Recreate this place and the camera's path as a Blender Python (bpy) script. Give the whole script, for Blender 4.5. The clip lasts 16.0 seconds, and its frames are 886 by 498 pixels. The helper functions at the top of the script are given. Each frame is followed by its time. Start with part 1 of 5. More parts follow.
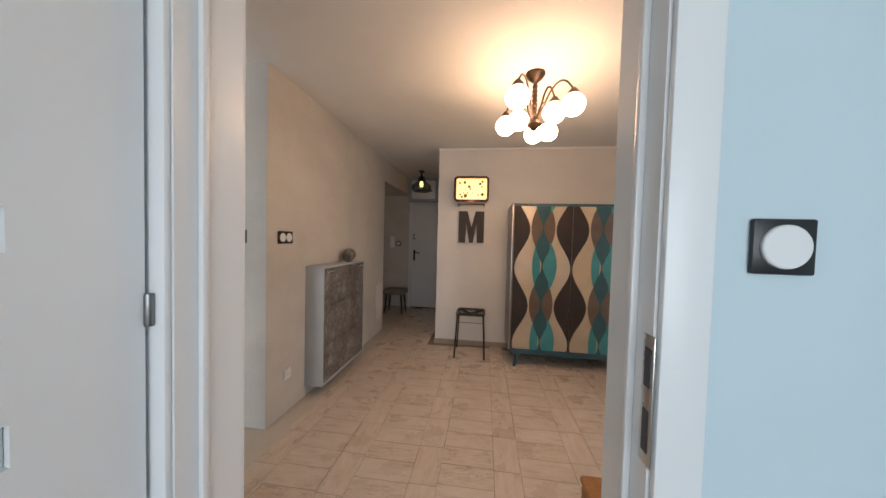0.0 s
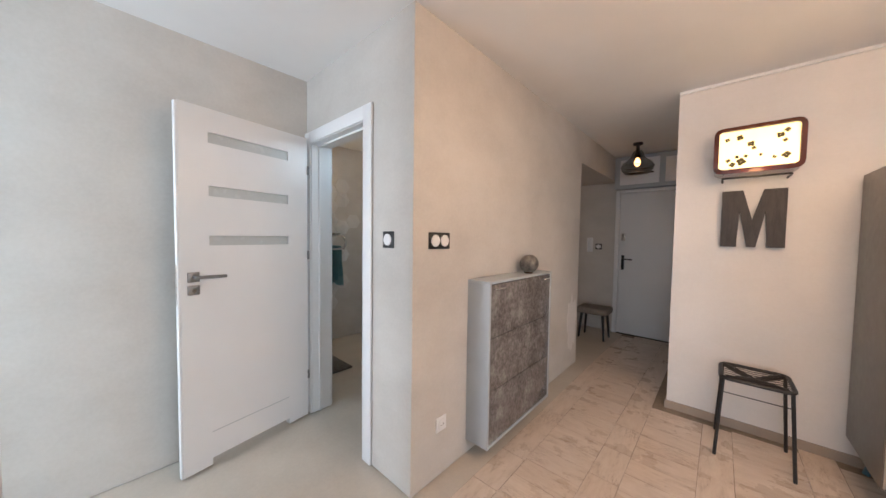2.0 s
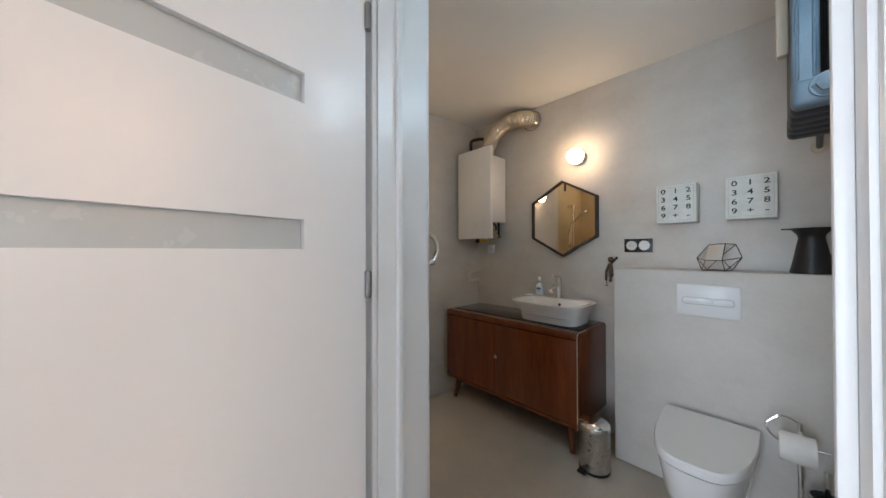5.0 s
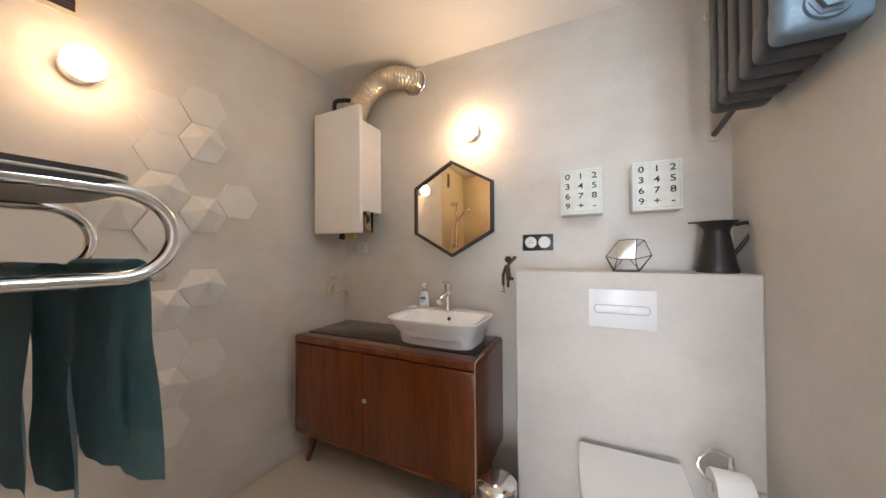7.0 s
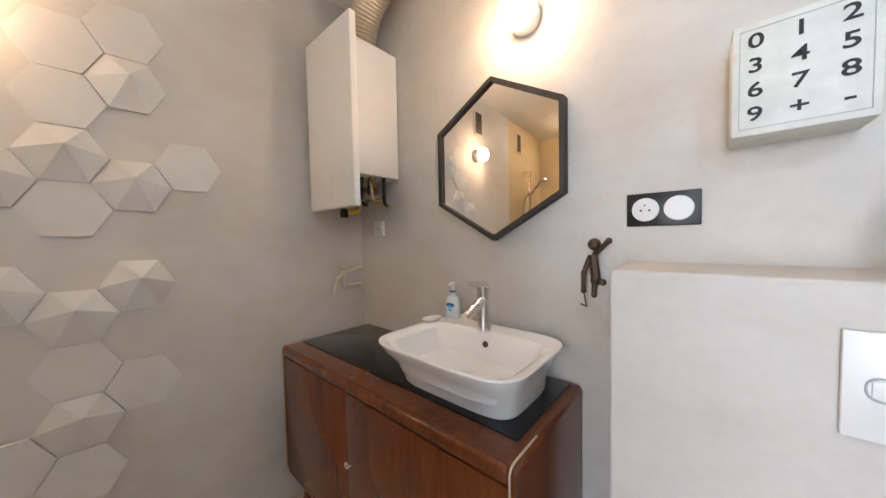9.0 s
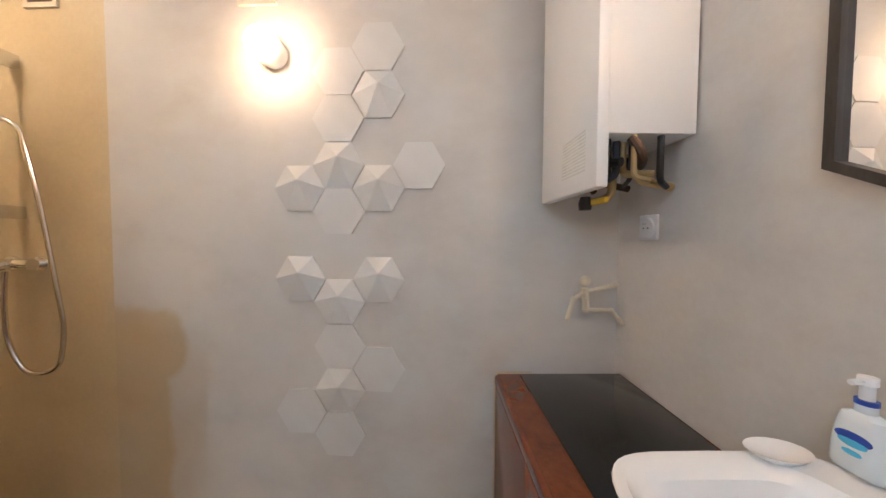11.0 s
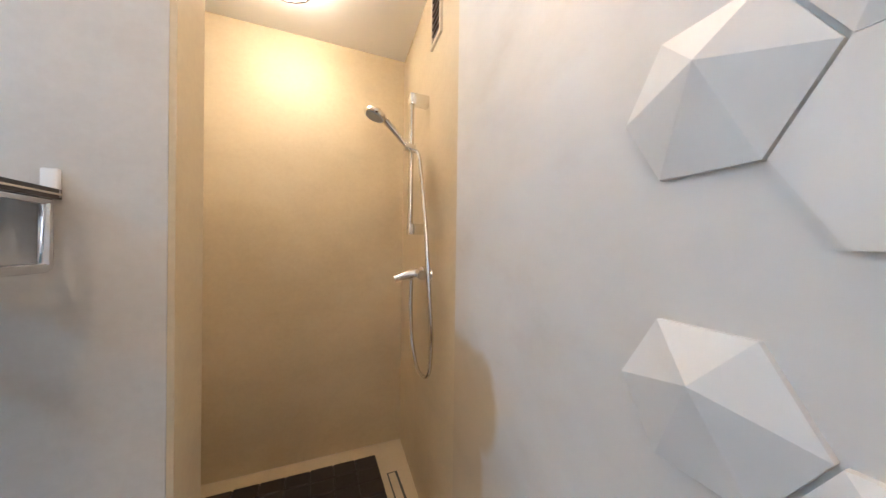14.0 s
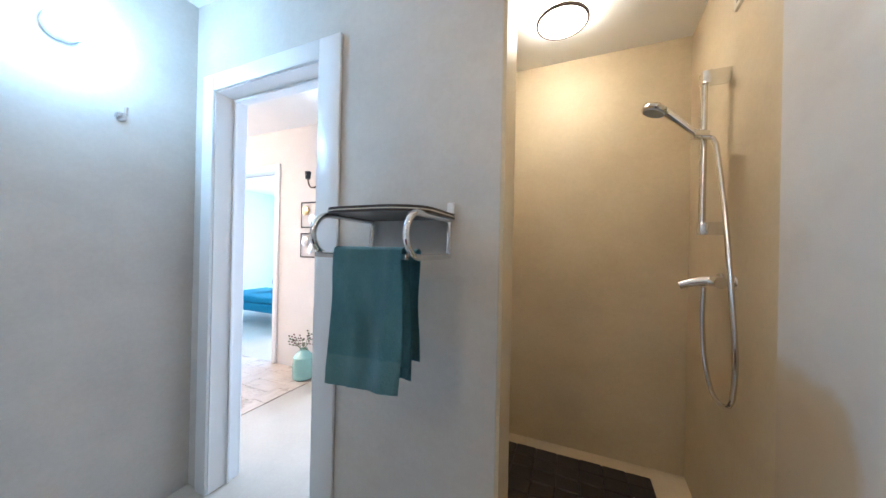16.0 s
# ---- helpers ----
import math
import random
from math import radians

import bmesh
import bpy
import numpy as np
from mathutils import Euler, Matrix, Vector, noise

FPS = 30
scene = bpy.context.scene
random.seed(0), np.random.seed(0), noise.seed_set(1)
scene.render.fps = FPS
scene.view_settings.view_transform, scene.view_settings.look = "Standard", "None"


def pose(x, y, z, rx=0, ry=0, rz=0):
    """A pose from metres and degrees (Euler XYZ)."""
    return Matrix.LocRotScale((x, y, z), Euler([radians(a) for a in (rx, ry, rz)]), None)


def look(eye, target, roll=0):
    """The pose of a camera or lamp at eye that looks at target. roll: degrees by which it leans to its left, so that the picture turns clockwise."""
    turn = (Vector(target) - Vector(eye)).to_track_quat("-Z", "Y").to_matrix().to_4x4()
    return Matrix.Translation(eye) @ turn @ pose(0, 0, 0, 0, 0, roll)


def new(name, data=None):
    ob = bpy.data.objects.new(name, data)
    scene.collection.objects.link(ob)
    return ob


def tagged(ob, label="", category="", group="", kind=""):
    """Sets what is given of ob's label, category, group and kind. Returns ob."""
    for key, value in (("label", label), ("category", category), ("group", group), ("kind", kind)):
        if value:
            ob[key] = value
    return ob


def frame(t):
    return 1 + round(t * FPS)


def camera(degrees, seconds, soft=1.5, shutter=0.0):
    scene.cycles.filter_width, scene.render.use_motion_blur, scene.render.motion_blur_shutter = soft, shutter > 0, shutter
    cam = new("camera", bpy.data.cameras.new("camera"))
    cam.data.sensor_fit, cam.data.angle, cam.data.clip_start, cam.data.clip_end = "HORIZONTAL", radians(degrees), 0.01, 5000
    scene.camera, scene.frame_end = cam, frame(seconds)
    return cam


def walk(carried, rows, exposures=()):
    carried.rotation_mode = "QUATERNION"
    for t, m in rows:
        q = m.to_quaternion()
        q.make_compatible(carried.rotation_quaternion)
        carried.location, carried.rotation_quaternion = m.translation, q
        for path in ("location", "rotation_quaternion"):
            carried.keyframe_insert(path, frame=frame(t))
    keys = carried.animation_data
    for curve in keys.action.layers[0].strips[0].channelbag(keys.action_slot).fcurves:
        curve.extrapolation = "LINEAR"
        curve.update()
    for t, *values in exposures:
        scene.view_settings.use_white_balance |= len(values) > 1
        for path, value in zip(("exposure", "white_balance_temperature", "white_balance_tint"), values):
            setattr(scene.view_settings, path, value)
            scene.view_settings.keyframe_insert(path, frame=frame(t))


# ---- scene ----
cam = camera(110.9, 16.0)
PATH = [
    (0, (0.305, 0.391, 1.323), (0.034, 2.372, 1.256), 1.5),
    (0.5, (0.272, 0.632, 1.329), (-0.221, 2.568, 1.247), 1.4),
    (1, (0.25, 0.873, 1.309), (-0.55, 2.704, 1.235), 1.0),
    (1.5, (0.143, 1.07, 1.317), (-0.949, 2.744, 1.232), 0.8),
    (2, (-0.017, 1.233, 1.326), (-1.362, 2.711, 1.244), 0.8),
    (2.5, (-0.233, 1.389, 1.313), (-1.789, 2.643, 1.249), 0.5),
    (3, (-0.507, 1.499, 1.298), (-2.229, 2.514, 1.216), 0.3),
    (3.2, (-0.642, 1.529, 1.303), (-2.39, 2.496, 1.22), 0.3),
    (5.3, (-1.655, 1.933, 1.246), (-3.005, 3.409, 1.27), -0.2),
    (5.5, (-1.68, 1.983, 1.244), (-2.937, 3.539, 1.269), -0.2),
    (6, (-1.783, 2.098, 1.244), (-2.809, 3.815, 1.267), -0.3),
    (6.5, (-1.889, 2.231, 1.249), (-2.778, 4.023, 1.278), -0.2),
    (7, (-1.938, 2.428, 1.236), (-2.801, 4.232, 1.259), -0.4),
    (7.5, (-1.972, 2.616, 1.227), (-2.836, 4.42, 1.219), -0.5),
    (8, (-2.026, 2.831, 1.223), (-2.96, 4.598, 1.164), -0.4),
    (8.2, (-2.049, 2.91, 1.227), (-3.043, 4.644, 1.155), -0.4),
    (10.3, (-2.244, 3.401, 1.222), (-4.135, 4.051, 1.16), -0.2),
    (10.5, (-2.309, 3.431, 1.234), (-4.255, 3.89, 1.16), 0.4),
    (11, (-2.449, 3.479, 1.239), (-4.447, 3.514, 1.164), 0.3),
    (11.5, (-2.581, 3.436, 1.245), (-4.537, 3.035, 1.131), 0.5),
    (12, (-2.72, 3.344, 1.225), (-4.557, 2.569, 1.07), 0.8),
    (12.5, (-2.839, 3.255, 1.236), (-4.502, 2.158, 1.065), 0.7),
    (13, (-2.968, 3.212, 1.243), (-4.371, 1.794, 1.111), 0.8),
    (13.5, (-3.110, 3.166, 1.240), (-4.198, 1.490, 1.166), 0.9),
    (14, (-3.230, 3.151, 1.250), (-4.010, 1.309, 1.237), 0.8),
    (14.5, (-3.308, 3.189, 1.237), (-3.752, 1.239, 1.246), 1.1),
    (15, (-3.313, 3.230, 1.222), (-3.332, 1.230, 1.229), 1.3),
    (15.5, (-3.283, 3.273, 1.212), (-2.857, 1.319, 1.224), 1.2),
    (16, (-3.172, 3.311, 1.226), (-2.386, 1.472, 1.230), 1.2),
]
EXPOSURES = [(0, 0.1, 6300, 10), (1, 0.52, 6100, 11), (2, 0.9, 5900, 11), (3.2, 0.98, 5950, 10), (5.3, 1.08, 6000, 12), (6, 1.36, 6200, 14), (7, 1.82, 6500, 17), (8.2, 1.95, 6300, 16), (10.5, 2.18, 5950, 16), (12.5, 2.48, 5350, 15), (14, 2.58, 5150, 12), (15, 2.58, 4850, 9), (16, 2.16, 4800, 7)]
walk(cam, [(t, look(eye, aim, lean)) for t, eye, aim, lean in PATH], EXPOSURES)

# ---- world, lights, exposure ----
world = bpy.data.worlds.new("world")
scene.world = world
world.use_nodes = True
wn = world.node_tree
sky = wn.nodes.new("ShaderNodeTexSky")
sky.sky_type = "NISHITA"
sky.sun_disc = False
sky.sun_elevation = radians(40)
sky.sun_rotation = radians(120)
wn.nodes["Background"].inputs["Strength"].default_value = 0.12
wn.links.new(sky.outputs[0], wn.nodes["Background"].inputs["Color"])


def area_light(name, at, aim, size_x, size_y, watts, colour):
    data = bpy.data.lights.new(name, "AREA")
    data.shape, data.size, data.size_y = "RECTANGLE", size_x, size_y
    data.energy, data.color = watts, colour
    ob = new(name, data)
    ob.matrix_world = look(at, aim)
    return ob


def point_light(name, at, radius, watts, colour):
    data = bpy.data.lights.new(name, "POINT")
    data.energy, data.color, data.shadow_soft_size = watts, colour, radius
    ob = new(name, data)
    ob.location = at
    return ob


DAY = (0.88, 0.94, 1.0)
WARM = (1.0, 0.62, 0.27)
# East lamp is an added fill for the hall, with no known window.
area_light("added_fill_east", (2.52, 1.85, 1.25), (0, 1.85, 1.2), 1.3, 2.0, 9, DAY)
area_light("daylight_west", (-1.8, -1.13, 1.25), (-1.8, 2, 1.2), 0.9, 2.0, 33, DAY)
area_light("daylight_south", (0.9, -2.55, 1.45), (0.3, 2, 1.3), 2.6, 1.6, 59, DAY)

# ---- materials ----


def material(name):
    m = bpy.data.materials.new(name)
    m.use_nodes = True
    return m, m.node_tree, m.node_tree.nodes["Principled BSDF"]


def ramp(nt, source, stops):
    r = nt.nodes.new("ShaderNodeValToRGB")
    e = r.color_ramp.elements
    e[0].position, e[0].color = stops[0][0], (*stops[0][1], 1)
    e[1].position, e[1].color = stops[-1][0], (*stops[-1][1], 1)
    for p, c in stops[1:-1]:
        k = e.new(p)
        k.color = (*c, 1)
    nt.links.new(source, r.inputs[0])
    return r.outputs[0]


def noise_tex(nt, scale, detail=4, rough=0.55, vector=None, stretch=None):
    n = nt.nodes.new("ShaderNodeTexNoise")
    n.inputs["Scale"].default_value = scale
    n.inputs["Detail"].default_value = detail
    n.inputs["Roughness"].default_value = rough
    if vector is None:
        vector = nt.nodes.new("ShaderNodeTexCoord").outputs["Object"]
    if stretch:
        mp = nt.nodes.new("ShaderNodeMapping")
        mp.inputs["Scale"].default_value = stretch
        nt.links.new(vector, mp.inputs[0])
        vector = mp.outputs[0]
    nt.links.new(vector, n.inputs["Vector"])
    return n.outputs["Fac"]


def mix(nt, fac, a, b, mode="MIX"):
    m = nt.nodes.new("ShaderNodeMix")
    m.data_type, m.blend_type = "RGBA", mode
    for sock, v in ((m.inputs[0], fac), (m.inputs[6], a), (m.inputs[7], b)):
        if isinstance(v, (int, float)):
            sock.default_value = v
        elif isinstance(v, tuple):
            sock.default_value = (*v, 1)
        else:
            nt.links.new(v, sock)
    return m.outputs[2]


def bump(nt, bsdf, height, strength, distance=0.01):
    b = nt.nodes.new("ShaderNodeBump")
    b.inputs["Strength"].default_value = strength
    b.inputs["Distance"].default_value = distance
    nt.links.new(height, b.inputs["Height"])
    nt.links.new(b.outputs[0], bsdf.inputs["Normal"])


def plain(name, colour, rough=0.5, metal=0.0, vary=0.06, scale=9.0, bumps=0.0, coat=0.0):
    """Paint, plastic or metal with a slight cloud of tone and gloss."""
    m, nt, b = material(name)
    n = noise_tex(nt, scale, 5)
    lo = tuple(max(0.0, c * (1 - vary)) for c in colour)
    hi = tuple(min(1.0, c * (1 + vary)) for c in colour)
    nt.links.new(ramp(nt, n, [(0.3, lo), (0.7, hi)]), b.inputs["Base Color"])
    r = nt.nodes.new("ShaderNodeMapRange")
    r.inputs[3].default_value, r.inputs[4].default_value = max(0.02, rough - 0.06), min(1, rough + 0.08)
    nt.links.new(noise_tex(nt, scale * 2.7, 3), r.inputs[0])
    nt.links.new(r.outputs[0], b.inputs["Roughness"])
    b.inputs["Metallic"].default_value = metal
    b.inputs["Coat Weight"].default_value = coat
    if bumps:
        bump(nt, b, noise_tex(nt, scale * 12, 3), bumps, 0.002)
    return m


def microcement(name, base, dark, light, rough=0.55, gloss_var=0.15):
    """Trowelled cement: soft clouds, long trowel streaks and fine grain."""
    m, nt, b = material(name)
    big = noise_tex(nt, 1.3, 4, 0.6)
    mid = noise_tex(nt, 2.6, 7, 0.65, stretch=(0.7, 0.7, 1.25))
    fine = noise_tex(nt, 60, 3, 0.6)
    c = ramp(nt, big, [(0.32, dark), (0.5, base), (0.7, light)])
    c2 = ramp(nt, mid, [(0.3, dark), (0.55, base), (0.75, light)])
    c = mix(nt, 0.5, c, c2)
    c = mix(nt, 0.03, c, ramp(nt, fine, [(0.35, (0.1, 0.09, 0.08)), (0.65, (0.95, 0.93, 0.9))]), "OVERLAY")
    nt.links.new(c, b.inputs["Base Color"])
    r = nt.nodes.new("ShaderNodeMapRange")
    r.inputs[3].default_value, r.inputs[4].default_value = rough - gloss_var, rough + gloss_var
    nt.links.new(big, r.inputs[0])
    nt.links.new(r.outputs[0], b.inputs["Roughness"])
    bump(nt, b, noise_tex(nt, 2.4, 3, 0.5), 0.16, 0.02)
    return m


def stained_cement():
    """Pale cement with the shower's ochre coat running on past the corner, with a soft uneven edge."""
    m, nt, b = material("pale_cement_with_ochre_coat")
    tc = nt.nodes.new("ShaderNodeTexCoord").outputs["Object"]
    sep = nt.nodes.new("ShaderNodeSeparateXYZ")
    nt.links.new(tc, sep.inputs[0])
    wob = noise_tex(nt, 7, 3, 0.5)

    def op(kind, x, y):
        n = nt.nodes.new("ShaderNodeMath")
        n.operation = kind
        for sock, v in zip(n.inputs, (x, y)):
            if isinstance(v, (int, float)):
                sock.default_value = v
            else:
                nt.links.new(v, sock)
        return n.outputs[0]

    def soft(x, lo, hi):
        r = nt.nodes.new("ShaderNodeMapRange")
        r.interpolation_type = "SMOOTHSTEP"
        r.inputs[1].default_value, r.inputs[2].default_value = lo, hi
        r.inputs[3].default_value, r.inputs[4].default_value = 1.0, 0.0
        nt.links.new(x, r.inputs[0])
        return r.outputs[0]
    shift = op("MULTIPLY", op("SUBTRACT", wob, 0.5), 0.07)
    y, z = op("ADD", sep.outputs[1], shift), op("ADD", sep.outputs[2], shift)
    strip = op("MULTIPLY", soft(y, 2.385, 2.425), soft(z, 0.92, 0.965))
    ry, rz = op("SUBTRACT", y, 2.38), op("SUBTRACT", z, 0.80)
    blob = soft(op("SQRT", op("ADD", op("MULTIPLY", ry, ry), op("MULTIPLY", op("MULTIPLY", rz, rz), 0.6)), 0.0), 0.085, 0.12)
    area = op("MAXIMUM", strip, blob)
    big = noise_tex(nt, 1.3, 4, 0.6)
    mid = noise_tex(nt, 2.6, 7, 0.65, stretch=(0.7, 0.7, 1.25))
    tones = ((0.50, 0.455, 0.405), (0.61, 0.58, 0.54), (0.68, 0.655, 0.62))
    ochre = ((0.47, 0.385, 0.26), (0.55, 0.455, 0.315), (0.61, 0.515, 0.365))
    pale = mix(nt, 0.5, *(ramp(nt, n, list(zip((0.32, 0.5, 0.72), tones))) for n in (big, mid)))
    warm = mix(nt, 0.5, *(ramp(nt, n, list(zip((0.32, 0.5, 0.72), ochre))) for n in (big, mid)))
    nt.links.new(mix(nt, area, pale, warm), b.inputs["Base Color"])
    b.inputs["Roughness"].default_value = 0.55
    bump(nt, b, noise_tex(nt, 2.4, 3, 0.5), 0.16, 0.02)
    return m


def wood(name, dark, mid, light, rough=0.35, along=(6, 6, 0.9), coat=0.0):
    m, nt, b = material(name)
    oi = nt.nodes.new("ShaderNodeObjectInfo")
    tc = nt.nodes.new("ShaderNodeTexCoord")
    add = nt.nodes.new("ShaderNodeVectorMath")
    add.operation = "MULTIPLY_ADD"
    add.inputs[1].default_value = (1, 1, 1)
    nt.links.new(tc.outputs["Object"], add.inputs[0])
    nt.links.new(oi.outputs["Random"], add.inputs[2])
    g = noise_tex(nt, 7, 8, 0.68, vector=add.outputs[0], stretch=along)
    g2 = noise_tex(nt, 38, 4, 0.6, vector=add.outputs[0], stretch=along)
    c = ramp(nt, g, [(0.3, dark), (0.5, mid), (0.72, light)])
    c = mix(nt, 0.25, c, ramp(nt, g2, [(0.35, dark), (0.65, light)]))
    nt.links.new(c, b.inputs["Base Color"])
    b.inputs["Roughness"].default_value = rough
    b.inputs["Coat Weight"].default_value = coat
    b.inputs["Coat Roughness"].default_value = 0.15
    bump(nt, b, g2, 0.12, 0.002)
    return m


def glow(name, colour, strength):
    m, nt, b = material(name)
    b.inputs["Base Color"].default_value = (0.9, 0.88, 0.84, 1)
    b.inputs["Emission Color"].default_value = (*colour, 1)
    b.inputs["Emission Strength"].default_value = strength
    b.inputs["Roughness"].default_value = 0.25
    return m


def marble(name, LONG):
    """Pale veined marble, each tile with its own tone and vein run along its length."""
    m, nt, b = material(name)
    oi = nt.nodes.new("ShaderNodeObjectInfo")
    tc = nt.nodes.new("ShaderNodeTexCoord")
    rnd = nt.nodes.new("ShaderNodeVectorMath")
    rnd.operation = "MULTIPLY_ADD"
    rnd.inputs[1].default_value = (37, 53, 11)
    comb = nt.nodes.new("ShaderNodeCombineXYZ")
    for i in range(3):
        nt.links.new(oi.outputs["Random"], comb.inputs[i])
    nt.links.new(comb.outputs[0], rnd.inputs[0])
    nt.links.new(tc.outputs["Object"], rnd.inputs[2])
    v = rnd.outputs[0]
    base = ramp(nt, oi.outputs["Random"], [(0.0, (0.50, 0.39, 0.29)), (0.3, (0.60, 0.50, 0.40)), (0.6, (0.54, 0.46, 0.38)), (0.9, (0.64, 0.54, 0.44)), (1.0, (0.46, 0.34, 0.24))])
    cloud = noise_tex(nt, 5, 6, 0.6, vector=v)
    c = mix(nt, 0.35, base, ramp(nt, cloud, [(0.3, (0.46, 0.37, 0.28)), (0.7, (0.70, 0.62, 0.53))]))
    # grey-brown streaks drawn out along the length of each slab
    streak = noise_tex(nt, 5.5, 9, 0.72, vector=v, stretch=LONG)
    c = mix(nt, 0.68, c, ramp(nt, streak, [(0.30, (0.30, 0.22, 0.155)), (0.44, (0.55, 0.45, 0.36)), (0.7, (0.68, 0.59, 0.50))]))
    fine = noise_tex(nt, 9, 6, 0.65, vector=v, stretch=LONG)
    line = ramp(nt, fine, [(0.475, (0, 0, 0)), (0.5, (0.75, 0.75, 0.75)), (0.525, (0, 0, 0))])
    patch = ramp(nt, noise_tex(nt, 2.2, 2, 0.5, vector=v), [(0.5, (0, 0, 0)), (0.66, (1, 1, 1))])
    c = mix(nt, mix(nt, 1.0, line, patch, "MULTIPLY"), c, (0.22, 0.145, 0.09))
    nt.links.new(c, b.inputs["Base Color"])
    r = nt.nodes.new("ShaderNodeMapRange")
    r.inputs[3].default_value, r.inputs[4].default_value = 0.2, 0.38
    nt.links.new(cloud, r.inputs[0])
    nt.links.new(r.outputs[0], b.inputs["Roughness"])
    return m


M_WALL = microcement("grey_cement", (0.565, 0.535, 0.49), (0.475, 0.445, 0.405), (0.63, 0.60, 0.555))
M_WALL_BATH = microcement("pale_cement", (0.61, 0.58, 0.54), (0.50, 0.455, 0.405), (0.68, 0.655, 0.62))
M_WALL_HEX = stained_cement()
M_SHOWER = microcement("ochre_cement", (0.60, 0.495, 0.32), (0.50, 0.405, 0.255), (0.66, 0.555, 0.385), 0.5)
M_FLOOR = microcement("floor_cement", (0.50, 0.45, 0.38), (0.41, 0.36, 0.295), (0.57, 0.52, 0.445), 0.42)
M_CEIL = plain("white_ceiling", (0.80, 0.79, 0.77), 0.85, vary=0.02, scale=3, bumps=0.05)
M_NORTH = microcement("offwhite_plaster", (0.70, 0.67, 0.635), (0.645, 0.615, 0.58), (0.745, 0.715, 0.685), 0.7)
M_BLUEWALL = plain("pale_blue_paint", (0.55, 0.66, 0.70), 0.7, vary=0.03, scale=4, bumps=0.05)
M_WHITE = plain("white_lacquer", (0.76, 0.76, 0.76), 0.32, vary=0.015, scale=4)
M_GLASSPANEL = plain("frosted_glass", (0.50, 0.53, 0.53), 0.25, vary=0.03)
M_CHROME = plain("chrome", (0.80, 0.80, 0.80), 0.12, 1.0, 0.03)
M_STEEL = plain("brushed_steel", (0.62, 0.61, 0.59), 0.28, 1.0, 0.05, 20)
M_SATIN = plain("satin_chrome", (0.66, 0.65, 0.64), 0.2, 1.0, 0.03)
M_DARKSTEEL = plain("dark_steel", (0.24, 0.235, 0.23), 0.35, 1.0, 0.08, 20)
M_BLACK = plain("black_metal", (0.02, 0.019, 0.019), 0.42, 0.3, 0.2)
M_BLACKPL = plain("black_plastic", (0.015, 0.015, 0.016), 0.3, 0, 0.2)
M_CERAMIC = plain("white_ceramic", (0.82, 0.82, 0.82), 0.1, vary=0.01, coat=0.3)
M_WALNUT = wood("walnut_veneer", (0.075, 0.016, 0.004), (0.130, 0.030, 0.007), (0.195, 0.052, 0.013), 0.2, (1.5, 1.5, 0.16), 0.2)
M_BRASS = plain("worn_brass", (0.60, 0.45, 0.24), 0.35, 1.0, 0.12)
M_BRONZE = plain("dark_bronze", (0.10, 0.065, 0.045), 0.4, 0.8, 0.2)
M_GLOBE = glow("opal_glass_lit", (1.0, 0.62, 0.36), 24.0)
M_WALL_LAMP = glow("opal_bulb_warm", (1.0, 0.66, 0.36), 15.0)
M_MIRROR_LAMP = glow("opal_bulb_bright", (1.0, 0.68, 0.39), 21.0)
M_COOL_LAMP = glow("opal_bulb_cool", (0.66, 0.88, 1.0), 38.0)
M_MARBLE = marble("marble_tile", (1.0, 4.5, 1.0))
M_MARBLE_TALL = marble("marble_tile_upright", (4.5, 1.0, 1.0))
M_GROUT = plain("grout", (0.25, 0.20, 0.15), 0.85, vary=0.15, scale=30)

# ---- building helpers ----


def root(name, label, category, group="", at=(0, 0, 0)):
    ob = new(name)
    ob.empty_display_size = 0.05
    ob.location = at
    return tagged(ob, label, category, group)


def mesh_of(name, bm, mat, smooth=False):
    me = bpy.data.meshes.new(name)
    bmesh.ops.recalc_face_normals(bm, faces=bm.faces)
    bm.to_mesh(me)
    bm.free()
    me.materials.append(mat)
    if smooth:
        for p in me.polygons:
            p.use_smooth = True
        me.set_sharp_from_angle(angle=radians(35))
    return me


def part(name, bm, mat, parent=None, label="", smooth=True):
    """One mesh object under a thing or a part; the geometry is given in the thing's own space."""
    ob = new(name, mesh_of(name, bm, mat, smooth))
    if parent is not None:
        ob.parent = parent
    if label:
        ob["label"] = label
    return ob


def structure(name, bm, mat, label):
    ob = part(name, bm, mat, None, "", False)
    return tagged(ob, label, name.split("_")[0], kind="structure")


def box(bm, a, b, bevel=0.0, seg=2):
    """A box from corner a to corner b, with rounded edges where bevel is given."""
    g = bmesh.ops.create_cube(bm, size=1.0)
    s = [b[i] - a[i] for i in range(3)]
    c = [(b[i] + a[i]) / 2 for i in range(3)]
    for v in g["verts"]:
        v.co = Vector((v.co.x * s[0] + c[0], v.co.y * s[1] + c[1], v.co.z * s[2] + c[2]))
    if bevel:
        edges = list({e for v in g["verts"] for e in v.link_edges})
        bmesh.ops.bevel(bm, geom=edges, offset=bevel, segments=seg, profile=0.5, affect="EDGES")
    return bm


def boxes(*pairs, bevel=0.0):
    bm = bmesh.new()
    for a, b in pairs:
        box(bm, a, b, bevel)
    return bm


def bx(name, a, b, mat, parent, bevel=0.004, label=""):
    return part(name, box(bmesh.new(), a, b, bevel), mat, parent, label)


